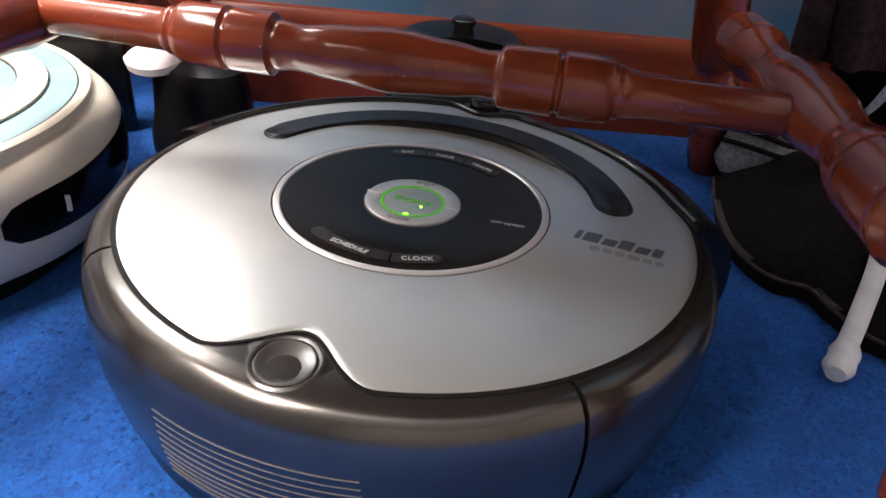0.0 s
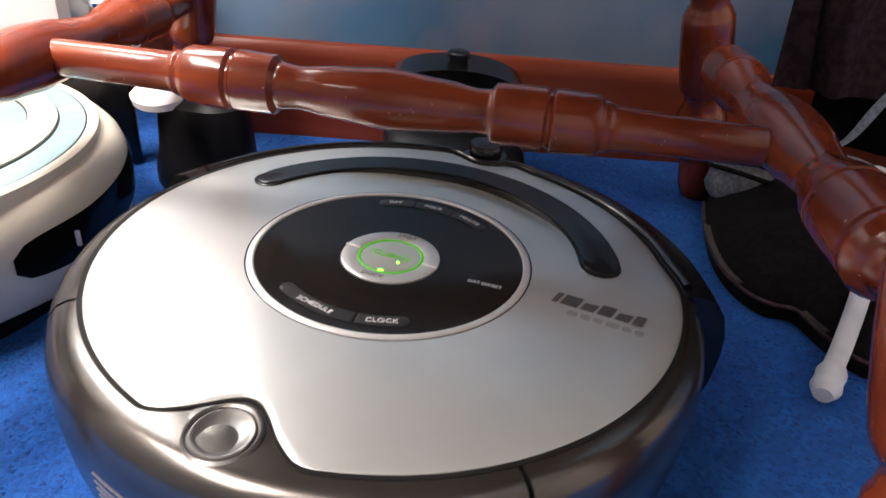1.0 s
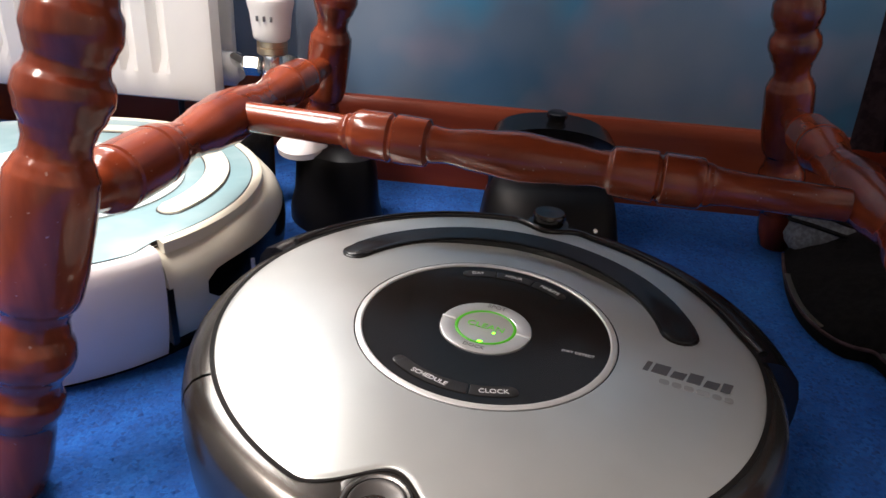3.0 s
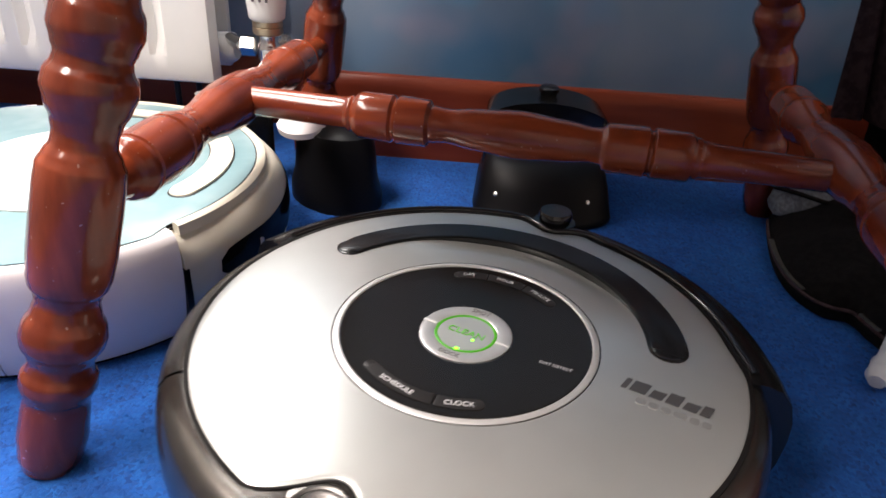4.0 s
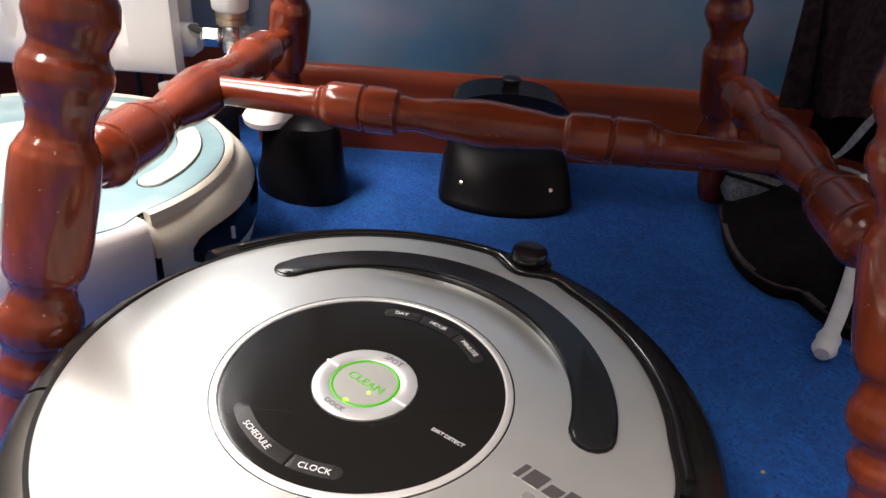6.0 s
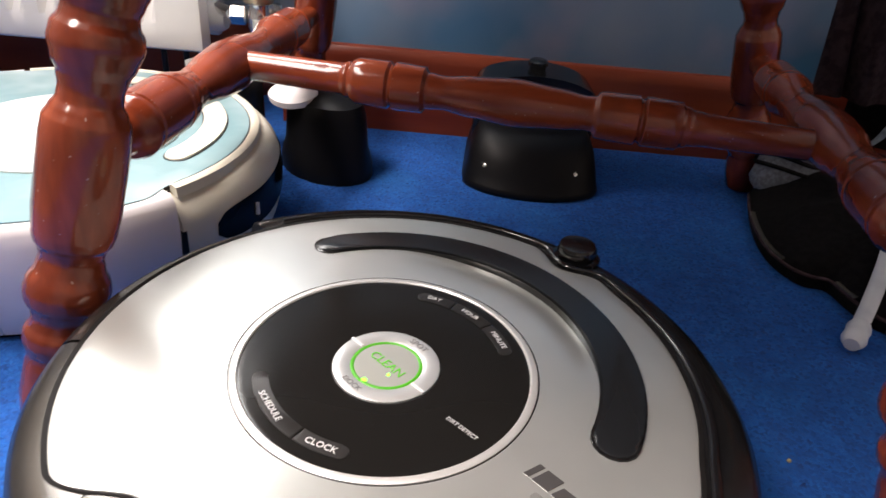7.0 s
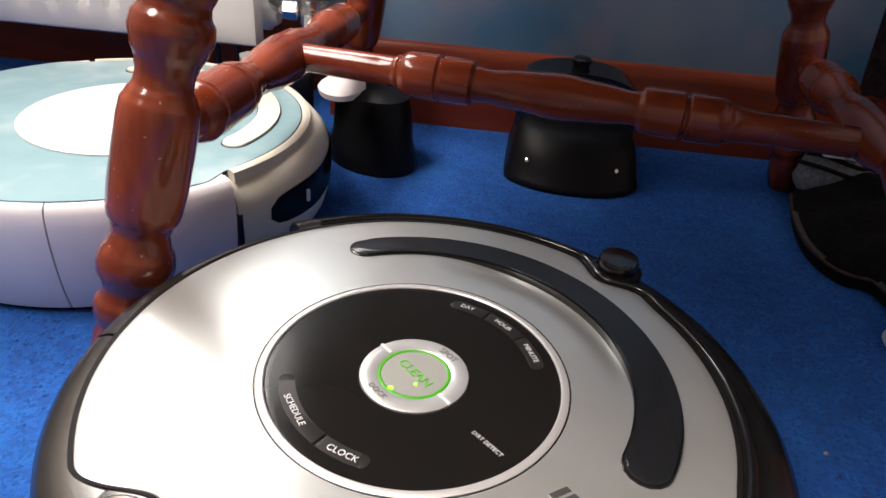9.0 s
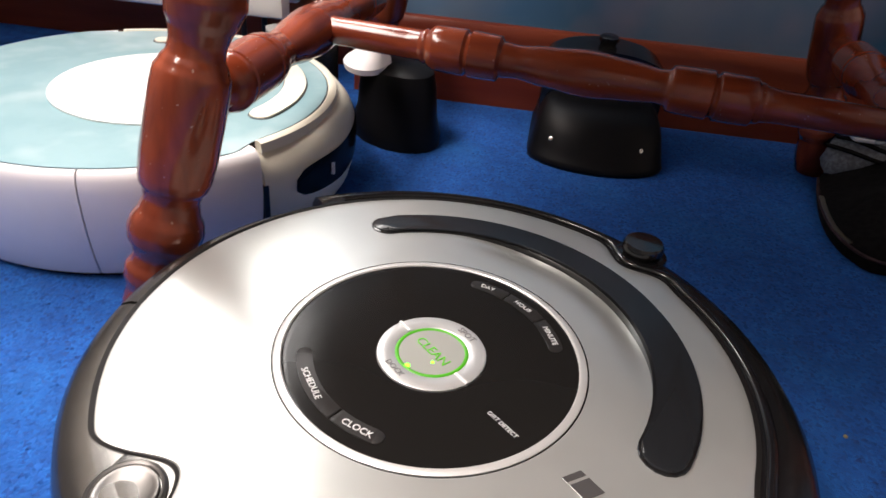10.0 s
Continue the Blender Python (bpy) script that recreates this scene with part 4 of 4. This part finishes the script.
def hanging_cloth():
    root = empty("dark_cloth", pose(0.484, 0.44, 0), "dark plum and black cloth hanging in folds beside the chair", "cloth")
    # a plum fold in front of a wide black drape
    for name, x0, w, mat, y0, z0, f in (("fold", -0.176, 0.135, CLOTH_PLUM, -0.030, 0.105, 1.0), ("drape", -0.125, 0.60, CLOTH, -0.012, 0.050, 0.6)):
        bm = bmesh.new()
        cols, rows_ = 80, 30
        grid = []
        for j in range(rows_ + 1):
            t = j / rows_
            z = z0 + (0.80 - z0) * t
            row = []
            for i in range(cols + 1):
                u = i / cols
                x = x0 + w * u + 0.010 * math.sin(6 * t + 9 * u) + 0.055 * (1 - t) ** 1.5 * (1 - 0.5 * u)
                y = y0 + f * (0.013 * math.sin(60 * w * u + 2.2 * t) + 0.007 * math.sin(150 * w * u + 1.1 + 3 * t)) - 0.04 * (1 - t) ** 2 * u * (w > 0.3)
                row.append(bm.verts.new((x, min(y, 0.040), z)))
            grid.append(row)
        for a, b in zip(grid, grid[1:]):
            for i in range(cols):
                bm.faces.new((a[i], a[i + 1], b[i + 1], b[i]))
        bmesh.ops.solidify(bm, geom=bm.faces[:], thickness=0.003)
        part(name, bm, mat, root, "", 80)


black_bag()
grey_pouch()
hanging_cloth()
strap = empty("bag_strap", pose(0.309, 0.131, 0), "pale strap with a rounded white end lying on the carpet", "strap")
ribbon([(0.004, 0.006, 0.012), (0.022, 0.030, 0.020), (0.042, 0.062, 0.045), (0.066, 0.110, 0.072), (0.090, 0.160, 0.084)], 0.012, 0.006, STRAP_WHITE, "webbing", strap)
part("strap_end", cyl((0.010, 0.013, 0.015), (-0.007, -0.010, 0.009), fine([(0, 0.0035), (0.15, 0.0068), (0.35, 0.0086), (0.55, 0.0080), (0.78, 0.0088), (1, 0.0056)], 3), 18), STRAP_WHITE, strap, "rounded white strap end")
webbing = empty("webbing_strap", pose(0.40, 0.30, 0), "grey-blue woven webbing strap draped over the black bag", "strap")
ribbon([(-0.055, 0.020, 0.078), (-0.030, 0.0, 0.098), (-0.010, 0.0, 0.135), (0.020, 0.004, 0.175), (0.06, 0.015, 0.22)], 0.010, 0.003, STRAP, "webbing", webbing)
ribbon([(-0.070, 0.030, 0.070), (-0.020, 0.004, 0.086), (0.012, -0.010, 0.076), (0.040, -0.022, 0.060), (0.085, -0.03, 0.058)], 0.012, 0.003, STRAP, "webbing", webbing)


# ---- crumbs on the carpet ----
def crumb(x, y, r):
    bm = bmesh.new()
    bmesh.ops.create_icosphere(bm, subdivisions=1, radius=r)
    for v in bm.verts:
        v.co *= 1 + 0.35 * noise.noise(v.co * 900 + Vector((x * 50, y * 50, 0)))
        v.co.z *= 0.6
    ob = part("crumb", bm, CRUMB, None, "", 0)
    ob.location = (x, y, r * 0.5)
    tagged(ob, "tiny beige crumb lying on the blue carpet", "crumb", "crumbs on the carpet")


crumb(0.216, 0.011, 0.0016)


# ---- carpet pile ----
def carpet_pile():
    """Short leaning tufts over the part of the carpet in view."""
    rng = np.random.default_rng(11)
    xs, ys = np.meshgrid(np.arange(-0.56, 0.62, 0.0036), np.arange(-0.17, 0.488, 0.0036))
    n = xs.size
    x = xs.ravel() + rng.uniform(-0.0016, 0.0016, n)
    y = ys.ravel() + rng.uniform(-0.0016, 0.0016, n)
    h, w = rng.uniform(0.0005, 0.0010, n), rng.uniform(0.0024, 0.0034, n)
    turn = rng.uniform(0, 6.283, n)
    verts = np.empty((n, 4, 3))
    for k in range(3):
        a = turn + k * 2.0944
        verts[:, k] = np.stack([x + w * np.cos(a), y + w * np.sin(a), np.full(n, -0.0002)], 1)
    verts[:, 3] = np.stack([x + rng.normal(0, 0.0010, n), y + rng.normal(0, 0.0010, n), h], 1)
    first = np.arange(n) * 4
    faces = np.concatenate([np.stack([first + k, first + (k + 1) % 3, first + 3], 1) for k in range(3)])
    mesh = bpy.data.meshes.new("carpet_pile")
    mesh.from_pydata(verts.reshape(-1, 3).tolist(), [], faces.tolist())
    mesh.materials.append(FIBRE)
    mesh.polygons.foreach_set("use_smooth", [True] * len(mesh.polygons))
    tagged(new("carpet_pile", mesh), "short bright blue tufted pile of the carpet", "carpet", "", "stuff")


carpet_pile()


# ---- what moves ----
def motions():
    rows = [
        (0.0, 0.0592, 0.1421, -16.84),
        (0.5, 0.0578, 0.1361, -17.45),
        (1.0, 0.0507, 0.1167, -21.41),
        (1.5, 0.0464, 0.1071, -22.39),
        (2.0, 0.0415, 0.0966, -24.06),
        (2.5, 0.0330, 0.0792, -15.11),
        (4.0, 0.0163, 0.0325, -22.96),
        (4.5, 0.0034, 0.0041, -28.99),
        (5.0, 0.0140, 0.0222, -36.24),
        (5.5, -0.0155, -0.0151, -35.63),
        (7.0, -0.0187, -0.0346, -42.54),
        (7.5, -0.0195, -0.0401, -45.43),
        (8.0, -0.0243, -0.0578, -46.69),
        (8.5, -0.0246, -0.0563, -44.64),
        (9.0, -0.0250, -0.0599, -43.87),
        (9.5, -0.0210, -0.0541, -50.83),
        (10.0, -0.0275, -0.0660, -44.68),
    ]
    walk(robot, [(t, pose(x, y, 0, 0, 0, a)) for t, x, y, a in rows])


motions()
